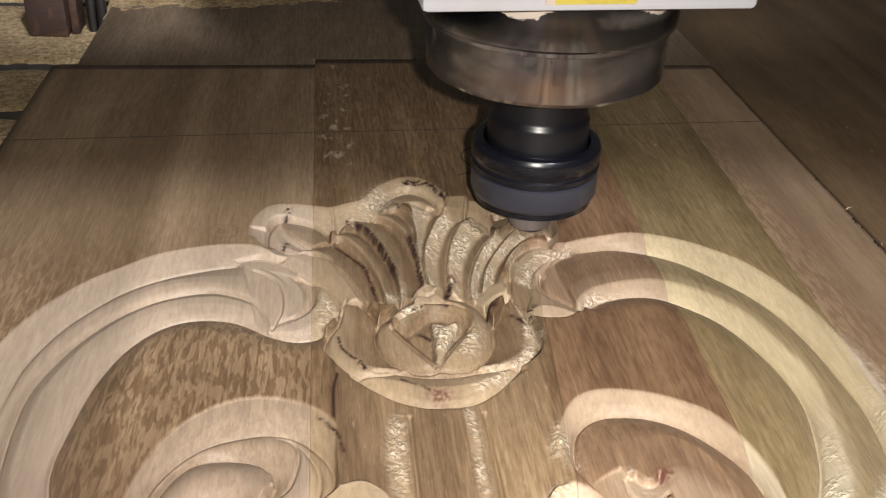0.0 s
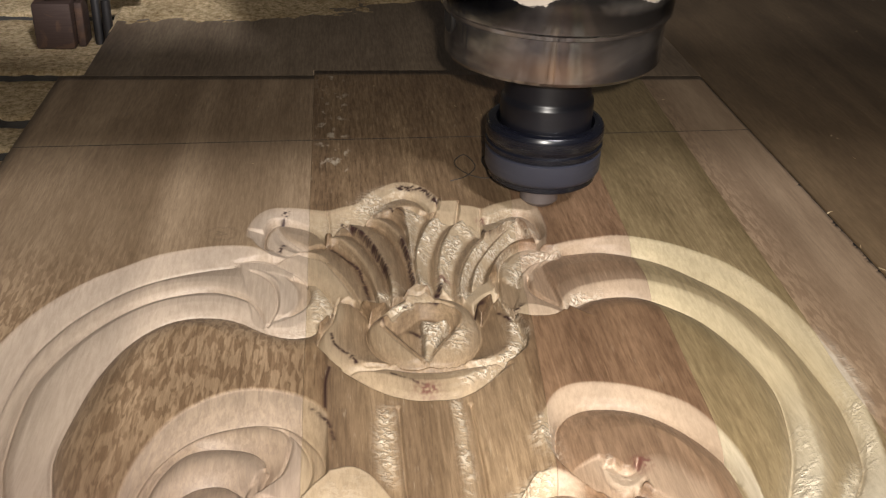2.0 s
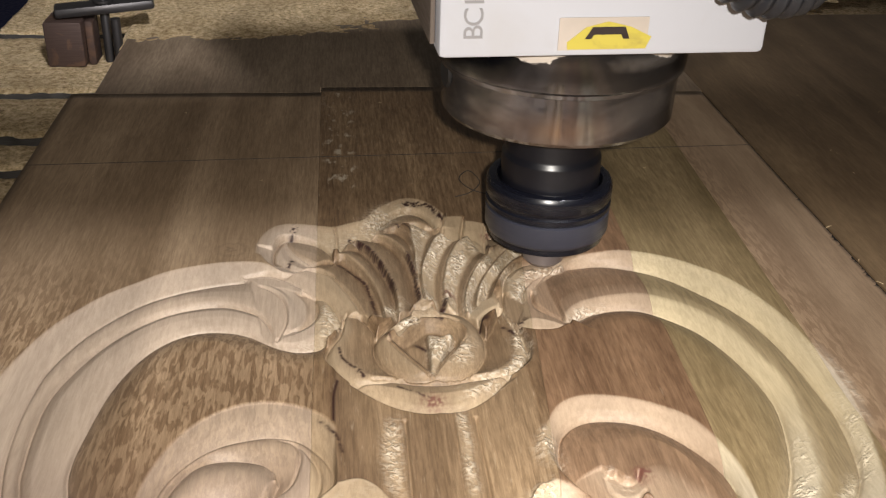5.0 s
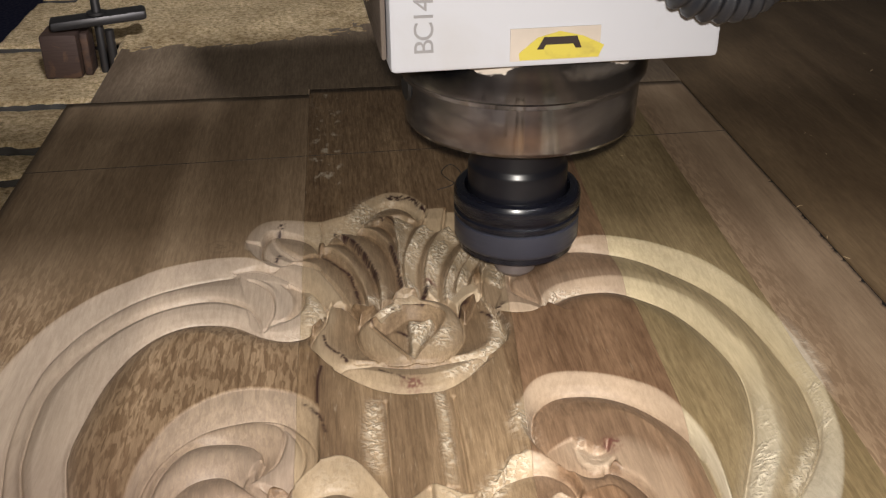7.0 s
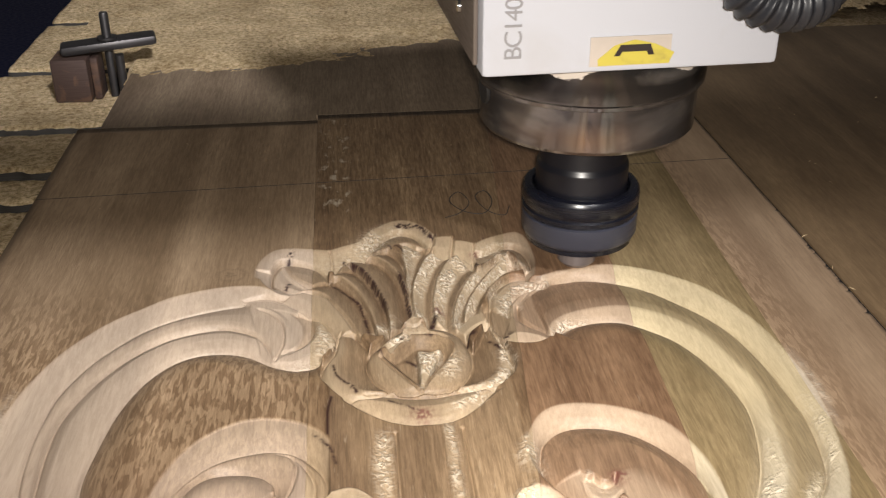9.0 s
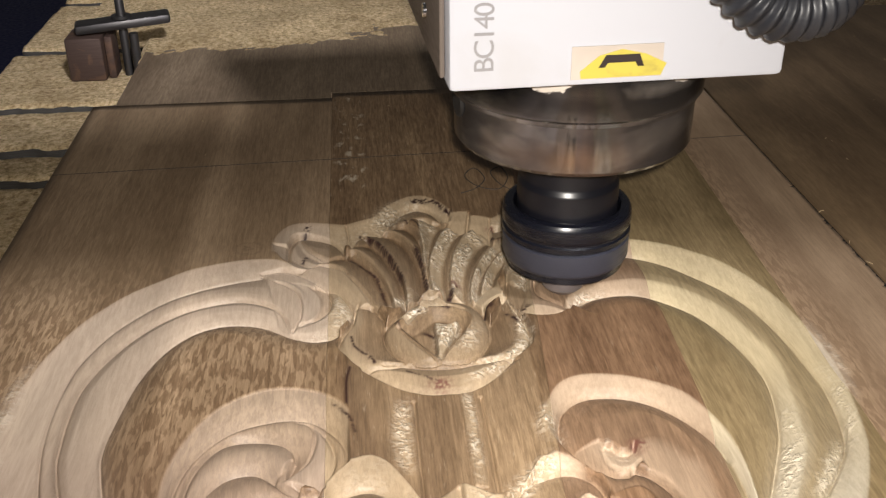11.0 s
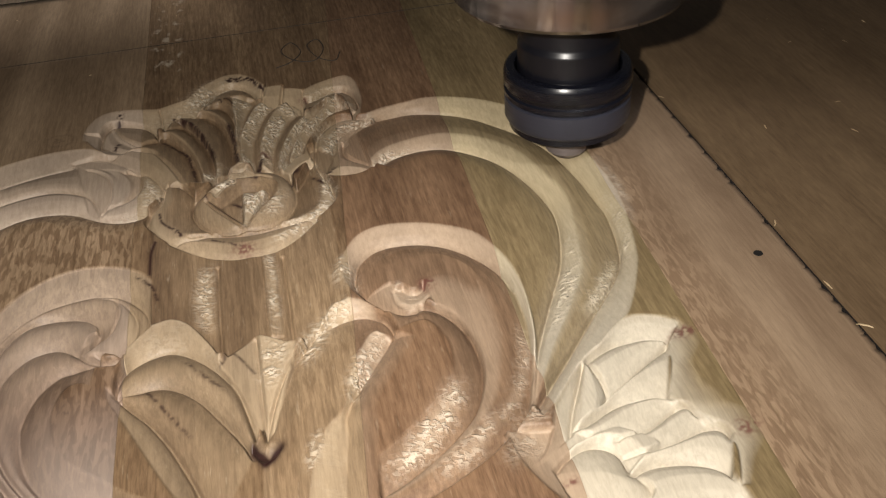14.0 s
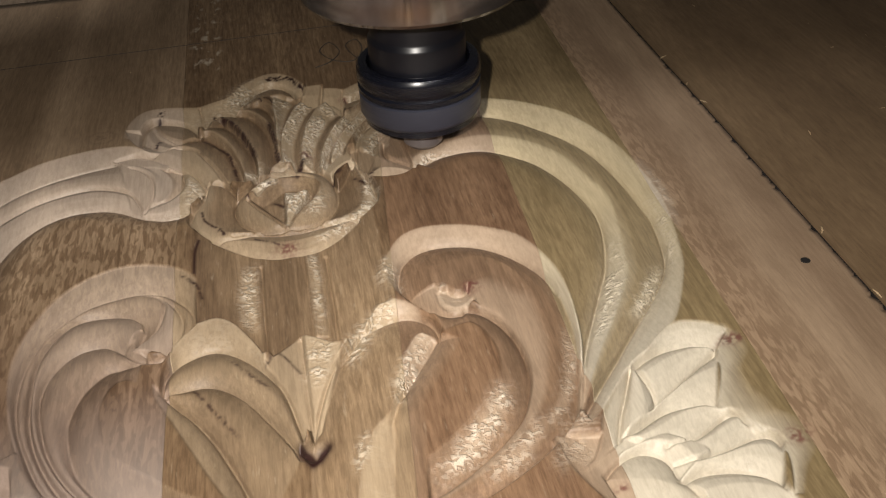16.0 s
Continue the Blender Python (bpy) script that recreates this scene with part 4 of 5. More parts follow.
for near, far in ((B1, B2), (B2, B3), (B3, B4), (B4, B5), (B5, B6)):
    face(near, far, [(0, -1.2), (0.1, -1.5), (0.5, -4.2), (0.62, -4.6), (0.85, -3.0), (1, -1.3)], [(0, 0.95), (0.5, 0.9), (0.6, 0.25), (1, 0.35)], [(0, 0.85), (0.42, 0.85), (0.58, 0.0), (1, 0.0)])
for line in (B1, B2, B3, B4, B5, B6):
    groove([(x - 0.5, y) for x, y in line], 0.4, 1.0, fade=0.04)
face([(15, 110), (18, 110.5), (22, 110)], [(11, 99), (15, 97), (19, 96)], [(0, -0.1), (0.5, -1.6), (1, -4.4)], 0.85)
face([(23, 106), (27, 105), (31, 102.5)], [(21, 97), (26, 94), (29, 88)], [(0, -0.1), (0.5, -1.8), (1, -4.4)], 0.85)
for line in ([(13.5, 113), (12, 106), (10, 101)], [(22.5, 110), (21, 103), (20, 97)], [(31, 102), (30, 95), (29, 85)], [(-34, 102), (-33, 94), (-34, 84)]):
    groove(line, 0.45, 1.4)
CURL_R = [(31.6, 97.4), (35.9, 98.6), (42.2, 102.9), (48.9, 103.9), (53.2, 97.9), (54.9, 88.0), (54.3, 79.2)]
face(CURL_R, [(30, 82), (35, 86), (41, 92), (46, 94), (49, 90), (50, 84), (51, 78)], [(0, -4.6), (0.3, -3.0), (1, -1.8)], [(0, 0.35), (1, 0.7)], [(0, 0.0), (0.5, 0.1), (1, 0.6)])
groove(CURL_R, 0.45, 1.4, fade=0.03)
tear([(40, 88), (44, 94), (47, 97)], 2.4, 0.9)
tear([(47, 80), (51, 84), (53, 90)], 2.4, 0.8)
tear([(32, 55), (35, 62), (40, 68)], 2.2, 0.7)

# the flower
PETAL_L, PETAL_R, CHIN = ([(-29.4, 37.6), (-31.2, 30.5), (-33.1, 21.6), (-36.5, 15.4), (-37.5, 9.6), (-36.2, 3.0), (-32.7, -2.3), (-27.7, -6.3), (-21.7, -7.6), (-16.1, -6.1), (-11.9, -3.4)],
    [(30.0, 40.3), (30.5, 32.2), (32.6, 23.8), (34.5, 15.7), (35.0, 6.8), (32.6, -0.6), (27.8, -4.4), (20.3, -6.1), (13.3, -4.6), (9.3, -3.2)],
    [(-28.3, -5.8), (-22.8, -11.8), (-17.0, -17.0), (-10.3, -20.9), (-1.6, -23.1), (8.4, -21.9), (17.1, -15.6), (25.6, -5.6)])
for curve, d in ((PETAL_L[3:9], 8), (PETAL_R[2:8], -8), (CHIN, -8)):
    sink(curve, d, SWELL)
face([(-28, -3), (-22, -5), (-14, -5), (-6, -7), (3, -7.5), (12, -6), (20, -5), (27, -3)], CHIN, [(0, -4.4), (0.15, -3.0), (0.45, -2.2), (0.8, -3.4), (1, -5.2)], [(0, 0.3), (0.5, 0.6), (1, 0.75)])
tear([(8, -13), (15, -11.5), (22, -7)], 3.4, 0.8)
CUP = [(-14.8, 26.1), (-18.7, 21.7), (-20.4, 15.4), (-18.7, 6.6), (-14.7, -0.6), (-8.3, -4.8), (1.8, -5.8), (10.2, -3.9), (15.9, 1.9), (19.5, 11.2), (19.2, 22.9), (15.2, 32.7), (7.8, 37.7), (-0.1, 38.5), (-8.2, 35.1)]
face([(-29, 34), (-25, 35.5), (-22, 32), (-19, 25), (-20, 15), (-18, 6), (-14, -1), (-8, -4.5)], [(-29.5, 37)] + PETAL_L[1:8] + [(-20, -6.5), (-12, -5)], [(0, -4.2), (0.2, -3.2), (0.6, -2.0), (0.85, -2.6), (1, -4.8)], [(0, 0.1), (0.5, 0.25), (0.8, 0.8), (1, 0.8)])
face([(22, 33), (25.5, 37), (28, 38), (24, 26), (20.5, 18), (19, 8), (15, 0), (9, -4)], [(30, 41), (30.5, 39)] + PETAL_R[1:8] + [(12, -5)], [(0, -4.4), (0.25, -3.4), (0.65, -2.0), (0.85, -2.6), (1, -4.8)], [(0, 0.1), (0.6, 0.15), (0.8, 0.9), (1, 0.9)], [(0, 0), (0.6, 0), (0.72, 0.75), (1, 0.7)])
face([(19, 22), (20, 28), (25, 34), (29, 36)], [(16, 33), (18, 37), (22, 43), (27, 47)], [(0, -4.0), (0.3, -1.8), (1, -2.6)], 1.0)
VEE = [(-15.1, 17.4), (-11.6, 10.6), (-6.8, 2.7), (-2.5, -3.8), (-0.5, -5.0), (3.6, 2.0), (8.5, 9.6), (13.1, 16.8), (12.3, 24.0), (7.1, 30.3), (-0.5, 31.9), (-5.9, 27.5), (-10.6, 22.0)]
face([(0.5 + 1.02 * x, 16 + 1.03 * (y - 16)) for x, y in CUP] + [(0.5 + 1.02 * CUP[0][0], 16 + 1.03 * (CUP[0][1] - 16))], [(-15, 20)] + VEE[:4] + VEE[5:8] + [(14, 21), (13, 24), (11, 27), (7, 30), (2, 31), (-3, 30.5), (-8, 27), (-15, 20)], [(0, -4.8), (0.08, -3.6), (0.4, -2.2), (0.8, -1.0), (1, -0.9)], [(0, 0.25), (0.5, 0.45), (1, 0.5)])
INSIDE = [(0.5 + 0.66 * x, 15 + 0.66 * (y - 15)) for x, y in VEE]
face(VEE + VEE[:1], INSIDE + INSIDE[:1], [(0, -0.9), (0.15, -1.4), (1, -5.4)], 0.2)
pillow(INSIDE, (0.5, 17), -5.4, -4.4, 0.8, 0.2)
pillow([(-0.6, 21.0), (4.0, 19.7), (9.0, 20.0), (4.2, 8.9), (-0.6, -4.0), (-0.8, 7.6)], (1.5, 14.5), -2.6, -0.8, 0.8, 1.0, 0.85)
face([(-14, 24), (-9, 30), (-3, 33)], [(-11, 20), (-7, 26), (-3, 29)], [(0, -1.6), (1, -2.4)], 1.0, 0.9)
face([(-5.4, 35.0), (-2.9, 39.4), (-0.1, 43.4), (2.3, 39.2), (4.5, 33.9)], [(-5, 33), (-2, 32), (0, 32), (2, 32), (5, 33)], [(0, -0.8), (1, -3.8)], 0.7, 0.2)
tear([(7, 1), (12, 9), (15, 17)], 2.8, 0.75)
tear([(33, 2), (33.5, 10), (32, 17)], 2.0, 0.8)
tear([(-18, 36), (-12, 38), (-8, 45)], 2.6, 0.9)
tear([(17, 38), (19, 41)], 2.0, 0.7)
for line in (VEE[:5], VEE[4:8], CUP + CUP[:1], PETAL_L[1:], PETAL_R, [(-22, -5), (-14, -5), (-6, -7), (3, -7.5), (12, -6), (20, -5)], [(-29, 34), (-25, 35.5), (-22, 32), (-19, 25)], [(19, 22), (20, 28), (25, 34), (29, 36)], [(12, 27), (7, 31), (-1, 32), (-7, 29), (-12, 23)]):
    groove(line, 0.42, 1.3, fade=0.03)

# leaf cluster at the outer sides
V1, V2, V3, V4, V5, V6 = ([(97.0, -110.4), (101.7, -107.1), (107.2, -104.7), (112.0, -104.0), (118.2, -104.5), (124.4, -108.6)],
    [(96.9, -128.0), (101.4, -125.0), (106.4, -121.8), (112.2, -117.4), (118.5, -112.7), (124.2, -109.0)],
    [(84.2, -136.6), (89.3, -135.0), (97.6, -130.7), (103.9, -129.7), (109.7, -130.2), (115.0, -131.8)],
    [(94.3, -144.0), (101.2, -143.1), (106.7, -140.9), (112.7, -137.3), (117.6, -135.7), (119.7, -140.7)],
    [(94.8, -149.3), (101.6, -150.3), (108.5, -149.2), (114.2, -147.4), (120.1, -145.3), (124.7, -146.0), (126.1, -150.1)],
    [(93.3, -157.2), (98.1, -154.9), (102.4, -154.2), (109.2, -155.1), (114.7, -157.1), (118.2, -159.9), (119.7, -164.1)])
V7 = [(96, -176), (104, -174), (112, -174), (121, -177)]
V8 = [(94, -186), (104, -185), (112, -185), (121, -186)]
CLUSTER = [(85.6, -125.9), (97.4, -113.9), (104.5, -106.4), (111.1, -98.3), (116.8, -95.4), (122.8, -96.7), (128.9, -100.0), (132.7, -106.2), (132.2, -113.5), (126.9, -121.4), (126.5, -130.1), (128.6, -134.8), (129.1, -139.2), (132.9, -143.6), (133.5, -150.5), (132.5, -155.7), (127.1, -161.7), (122.2, -169.8)]
C_TOP, C_SIDE, C_LEFT_R, C_LEFT_L, C_TAIL, ROUND = ([(92.6, -117.7), (101.2, -108.1), (108.7, -99.9), (113.6, -96.8), (118.6, -95.8), (125.2, -98.1), (130.3, -102.3)],
    [(122.8, -111.8), (121.4, -118.8), (117.2, -127.9), (113.5, -134.6), (116.8, -136.9), (120.0, -140.9), (122.6, -146.1), (124.2, -150.4), (124.8, -156.0), (122.8, -162.7), (120.3, -168.4)],
    [(96.8, -110.7), (98.5, -114.6), (99.2, -119.1), (98.9, -124.7), (96.5, -128.9)],
    [(96.2, -111.1), (92.1, -119.3), (87.2, -129.0), (83.8, -137.6), (83.5, -138.4)],
    [(93.1, -113.7), (87.0, -121.5), (82.2, -128.7), (78.7, -137.0), (75.0, -143.7), (69.2, -149.7)],
    [(75.3, -150.4), (79.2, -146.7), (83.8, -144.0), (88.3, -143.6), (92.1, -145.6), (94.3, -149.1), (94.8, -154.7)])
for s in (1, -1):
    if s < 0:
        face([(84, -112), (100, -104), (118, -96), (132, -112), (134, -150), (128, -186)], [(80, -140), (90, -140), (100, -140), (108, -140), (108, -150), (100, -186)], [(0, 0), (0.2, -3), (1, -4)], 0.9, side=s)
    else:
        face([(66, -134), (68, -148), (74, -162), (84, -178), (90, -188)], [(100, -138), (104, -150), (106, -160), (108, -172), (110, -188)], [(0, -0.6), (0.2, -2.6), (1, -3.4)], [(0, 0.5), (0.2, 0.9), (1, 1)])
        face(CLUSTER[3:], C_TOP[3:] + C_SIDE, [(0, 0), (0.3, -0.4), (1, -1.4)], [(0, 0.05), (0.4, 0.35), (1, 0.8)])
    face(C_TOP, V1, [(0, -0.5), (0.3, -1.2), (1, -4.4)], [(0, 0.8), (0.3, 1), (1, 1)], side=s)
    for high, low in ((V1, V2), (V2, V3), (V3, V4), (V4, V5), (V5, V6), (V6, V7), (V7, V8)):
        face(high, low, [(0, -4.4), (0.08, -3.2), (0.2, -1.9), (0.35, -1.3), (0.6, -1.9), (1, -4.4)], 1.0, side=s)
    face(C_LEFT_L, C_LEFT_R, [(0, -4.2), (0.3, -1.6), (0.7, -1.2), (1, -3.4)], 1.0, side=s)
    face(C_TAIL, C_LEFT_L, [(0, -1.0), (0.4, -2.0), (1, -4.4)], [(0, 0.5), (0.4, 0.9), (1, 1)], [(0, 0), (1, 0.05)], side=s)
    face([(78, -150), (82, -144), (86, -142), (92, -140.5), (97, -140), (102, -143), (106, -148)], ROUND, [(0, -1.6), (0.4, -1.2), (1, -4.4)], 1.0, side=s)
    pillow(ROUND + [(98, -164), (88, -168), (78, -164)], (88, -156), -4.4, -0.6, 0.5, 0.9, 0, side=s)
    tear([(78, -126), (72, -136), (66, -146)], 4.0, 0.45, side=s)
    for line in (V1, V2, V3, V4, V5, V6, C_LEFT_L, C_LEFT_R, ROUND):
        groove(line, 0.42, 1.2, side=s, fade=0.04)

def blurred(a, sigma):
    """Gaussian blur by cells."""
    k = np.exp(-0.5 * (np.arange(-int(3 * sigma) - 1, int(3 * sigma) + 2) / sigma) ** 2)
    k /= k.sum()
    half = len(k) // 2
    for axis in (0, 1):
        pad = [(half, half) if ax == axis else (0, 0) for ax in (0, 1)]
        p = np.pad(a, pad, mode="edge")
        out = np.zeros_like(a)
        for n, w in enumerate(k):
            out += w * (p[n:n + a.shape[0], :] if axis == 0 else p[:, n:n + a.shape[1]])
        a = out
    return a


DEPTH = blurred(1.12 * DEPTH, 1.3) - 1.25 * blurred(GROOVES, 0.9)
CUT_LIT = blurred(CUT_LIT, 1.0)
for points, width, amount in TEARS:
    p = spline(points, 160)
    r = int(2.2 * width / CELL)
    ky, kx = np.mgrid[-r:r + 1, -r:r + 1] * CELL
    stamp = np.exp(-((kx**2 + ky**2) / width**2))
    for n, (x, y) in enumerate(p):
        i, j = int((x - RX0) / CELL), int((y - RY0) / CELL)
        if r < i < NXR - r - 1 and r < j < NYR - r - 1:
            w = amount * math.sin(math.pi * (n + 0.5) / 160) ** 0.5
            for field in (TORN, CUT_LIT):
                g = field[j - r:j + r + 1, i - r:i + r + 1]
                np.maximum(g, w * stamp, out=g)
RNG = np.random.default_rng(5)
PATCHES = blurred(RNG.standard_normal((NYR, NXR)).astype(np.float32), 7.0)
TORN = blurred(TORN, 4.0) * np.clip(0.72 + 0.42 * PATCHES / PATCHES.std(), 0.05, 1.15)
CHIPS = blurred(RNG.standard_normal((NYR, NXR)).astype(np.float32), 2.4)
CHIPS = np.clip(CHIPS / CHIPS.std(), -0.2, 2.2)
FINE = blurred(RNG.standard_normal((NYR, NXR)).astype(np.float32), 1.6)
DEPTH += TORN * (0.32 * CHIPS + 0.09 * FINE / FINE.std()) + 0.012 * CUT_LIT * FINE / FINE.std()
KNOTS_AND_SHADE, SPOTS = np.zeros_like(DEPTH), np.zeros_like(DEPTH)
GX, GY = np.meshgrid(RX0 + CELL * (np.arange(NXR) + 0.5), RY0 + CELL * (np.arange(NYR) + 0.5))
MOTTLE = blurred(RNG.standard_normal((NYR, NXR)).astype(np.float32), 1.7)
MOTTLE /= MOTTLE.std()
for x, y, rx, ry in ((-1.6, -18.2, 3.6, 3.0), (57.9, -59.6, 2.6, 2.6), (129.7, -107, 3.6, 2.4), (131, -149.6, 3.2, 2.8),
                     (78.6, -155, 1.6, 1.2), (10, 49, 2.6, 2.0), (31, 96, 2, 2)):
    SPOTS += 1.6 * np.exp(-((GX - x) / rx) ** 2 - ((GY - y) / ry) ** 2)
SPOTS = np.clip(SPOTS * np.clip(0.45 + 0.40 * MOTTLE, 0, 1.0), 0, 0.85)
# black streaks and cracks, and shade painted in pit and cup: course, half-width, strength, raggedness
STREAKS_AND_SHADE = (
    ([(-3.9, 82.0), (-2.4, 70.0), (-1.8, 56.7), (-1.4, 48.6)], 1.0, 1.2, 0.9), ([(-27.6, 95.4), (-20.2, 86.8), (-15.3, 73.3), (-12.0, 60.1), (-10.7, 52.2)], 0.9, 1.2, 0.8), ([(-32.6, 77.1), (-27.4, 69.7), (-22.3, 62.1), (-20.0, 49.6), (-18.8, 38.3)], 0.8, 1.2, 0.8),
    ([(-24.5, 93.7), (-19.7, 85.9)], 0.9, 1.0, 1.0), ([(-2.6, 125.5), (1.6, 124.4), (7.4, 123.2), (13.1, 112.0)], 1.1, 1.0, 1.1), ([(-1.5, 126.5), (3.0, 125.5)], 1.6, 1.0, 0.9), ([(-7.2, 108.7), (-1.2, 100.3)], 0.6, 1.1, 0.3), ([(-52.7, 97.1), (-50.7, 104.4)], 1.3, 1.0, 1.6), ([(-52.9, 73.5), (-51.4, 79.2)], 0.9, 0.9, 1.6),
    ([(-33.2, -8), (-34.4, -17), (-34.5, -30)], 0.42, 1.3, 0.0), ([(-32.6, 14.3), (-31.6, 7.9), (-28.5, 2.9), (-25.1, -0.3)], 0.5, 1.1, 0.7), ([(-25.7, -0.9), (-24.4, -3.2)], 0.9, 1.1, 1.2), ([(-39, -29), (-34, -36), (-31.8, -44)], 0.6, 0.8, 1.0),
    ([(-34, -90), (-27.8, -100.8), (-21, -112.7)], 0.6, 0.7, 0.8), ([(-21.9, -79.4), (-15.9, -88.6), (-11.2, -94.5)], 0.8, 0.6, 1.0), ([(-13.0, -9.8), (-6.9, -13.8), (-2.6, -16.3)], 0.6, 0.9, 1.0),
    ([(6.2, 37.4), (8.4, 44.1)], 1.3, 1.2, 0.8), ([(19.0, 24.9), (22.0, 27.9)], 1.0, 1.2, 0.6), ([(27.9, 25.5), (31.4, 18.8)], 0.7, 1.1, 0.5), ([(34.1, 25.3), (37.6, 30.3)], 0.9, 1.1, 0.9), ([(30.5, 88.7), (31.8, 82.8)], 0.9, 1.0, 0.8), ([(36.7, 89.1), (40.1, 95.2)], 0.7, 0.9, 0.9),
    # the mark near (0, -125) paints the pit's shade, another the cup's crease
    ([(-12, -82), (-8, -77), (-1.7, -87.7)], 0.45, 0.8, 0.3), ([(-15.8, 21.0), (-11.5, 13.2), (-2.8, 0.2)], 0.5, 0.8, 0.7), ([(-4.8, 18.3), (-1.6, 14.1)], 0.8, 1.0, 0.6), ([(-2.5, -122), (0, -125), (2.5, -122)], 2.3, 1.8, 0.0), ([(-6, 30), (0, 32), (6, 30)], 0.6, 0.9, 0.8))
for pts, wide, w, rag in STREAKS_AND_SHADE:
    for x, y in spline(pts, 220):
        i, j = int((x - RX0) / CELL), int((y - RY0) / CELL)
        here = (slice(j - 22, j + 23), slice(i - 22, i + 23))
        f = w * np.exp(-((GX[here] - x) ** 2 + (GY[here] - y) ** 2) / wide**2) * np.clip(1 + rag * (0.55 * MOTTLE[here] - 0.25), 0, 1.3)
        np.maximum(KNOTS_AND_SHADE[here], f, out=KNOTS_AND_SHADE[here])
# a small sleeping knot with fine rings
RING = np.hypot((GX + 76) / 10, (GY - 84) / 9)
KNOTS_AND_SHADE = np.maximum(KNOTS_AND_SHADE, 0.30 * np.clip(np.sin(13 * RING + 0.7 * MOTTLE), 0, 1) * np.exp(-1.6 * RING**2))
KNOTS_AND_SHADE = np.clip(KNOTS_AND_SHADE, 0, 1)


def sample(field, x, y):
    """A field's value at places in millimetres."""
    i, j = (x - RX0) / CELL - 0.5, (y - RY0) / CELL - 0.5
    ok = (i >= 0) & (i < NXR - 1.001) & (j >= 0) & (j < NYR - 1.001)
    i, j = np.clip(i, 0, NXR - 1.001), np.clip(j, 0, NYR - 1.001)
    a, b = i.astype(int), j.astype(int)
    u, v = i - a, j - b
    val = (field[b, a] * (1 - u) + field[b, a + 1] * u) * (1 - v) + (field[b + 1, a] * (1 - u) + field[b + 1, a + 1] * u) * v
    return np.where(ok, val, 0.0)


# ---- the panel: five planks, each with its stretch of the relief ----
panel = empty("carved_panel", label="large glued hardwood panel with scrollwork, flower and leaves half carved", category="wood panel")
STEP = 0.38
Y_FINE = np.arange(-185, 143, STEP)
Y_ALL = np.r_[np.linspace(-420, -186, 14), Y_FINE, np.linspace(144, 270.6, 16)]


chips = 0.25 + 0.25 * RNG.random(len(Y_ALL))
for _ in range(60):
    y0, wide, deep = RNG.uniform(-180, 130), RNG.uniform(0.8, 3.0), RNG.uniform(0.3, 1.7)
    chips = np.maximum(chips, deep * np.clip(1 - np.abs(Y_ALL - y0) / wide, 0, 1))
chips = chips[:, None]


def plank(left, right, end, mat, label):
    """left and right: (x at y = 0, slope) of the plank's joints, in millimetres."""
    xl, xr = left[0], right[0]
    lo, hi = max(xl, RX0 + 1), min(xr, RX1 - 2)
    u = np.r_[np.arange(xl, lo, 5.0), np.arange(lo, hi, STEP), np.arange(hi, xr, 5.0), [xr]]
    u = np.unique(np.round((u - xl) / (xr - xl), 6))
    u = u[np.r_[True, np.diff(u) > 1e-4]]
    u[-1] = 1.0
    y = np.where(Y_ALL > 144, 144 + (Y_ALL - 144) * (end - 144) / 126.6, Y_ALL)[:, None] + 0 * u[None, :]
    a, b = left[0] + left[1] * y + 0.01, right[0] + right[1] * y - 0.01
    if right[0] == 182:
        b = b - chips
    x = a + (b - a) * u[None, :]
    z = sample(DEPTH, x, y)
    ny, nx = x.shape
    co = np.stack([x, y, z], -1).reshape(-1, 3) / 1000.0
    base = np.arange(ny * nx).reshape(ny, nx)
    quads = np.stack([base[:-1, :-1], base[:-1, 1:], base[1:, 1:], base[1:, :-1]], -1).reshape(-1, 4)
    ring = np.r_[base[0, :], base[1:, -1], base[-1, -2::-1], base[-2:0:-1, 0]]
    low = co[ring].copy()
    low[:, 2] = -0.0155
    n0 = len(co)
    k = np.arange(len(ring))
    k2 = (k + 1) % len(ring)
    sides = np.stack([ring[k], n0 + k, n0 + k2, ring[k2]], -1)
    co = np.vstack([co, low])
    quads = np.vstack([quads, sides])
    me = bpy.data.meshes.new("plank")
    me.vertices.add(len(co))
    me.vertices.foreach_set("co", co.ravel())
    me.loops.add(quads.size)
    me.loops.foreach_set("vertex_index", quads.ravel().astype(np.int32))
    me.polygons.add(len(quads))
    me.polygons.foreach_set("loop_start", np.arange(0, quads.size, 4, dtype=np.int32))
    me.polygons.foreach_set("use_smooth", np.r_[np.ones(len(quads) - len(sides), bool), np.zeros(len(sides), bool)])
    me.update(calc_edges=True)
    for name, field in (("fresh_lit", CUT_LIT), ("knot_shade", KNOTS_AND_SHADE), ("spot", SPOTS), ("torn", TORN)):
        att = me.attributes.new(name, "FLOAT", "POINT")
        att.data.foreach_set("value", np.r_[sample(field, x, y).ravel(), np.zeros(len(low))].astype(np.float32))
    me.materials.append(mat)
    ob = new("plank", me)
    ob.parent = panel
    return tagged(ob, label=label)


JOINTS = ((-180.5, 0.0), (-41.5, 0.0), (37, 0.08), (86.5, 0.035), (137.5, 0.03), (182, 0.0))
ENDS = (270.2, 278.6, 278.6, 268.0, 268.0)
for a, b, end, mat, label in zip(JOINTS, JOINTS[1:], ENDS, (WOOD_LEFT, WOOD_MID, WOOD_DARK, WOOD_GOLD, WOOD_PALE),
                            ("flame-figured brown plank", "olive-brown plank with dark streaks", "dark brown plank", "golden plank", "tan straight-grained plank")):
    plank(a, b, end, mat, label)
bm = box(bmesh.new(), -0.1800, 0.1822, -0.00022, 0.00022, -0.001, 0.00012)
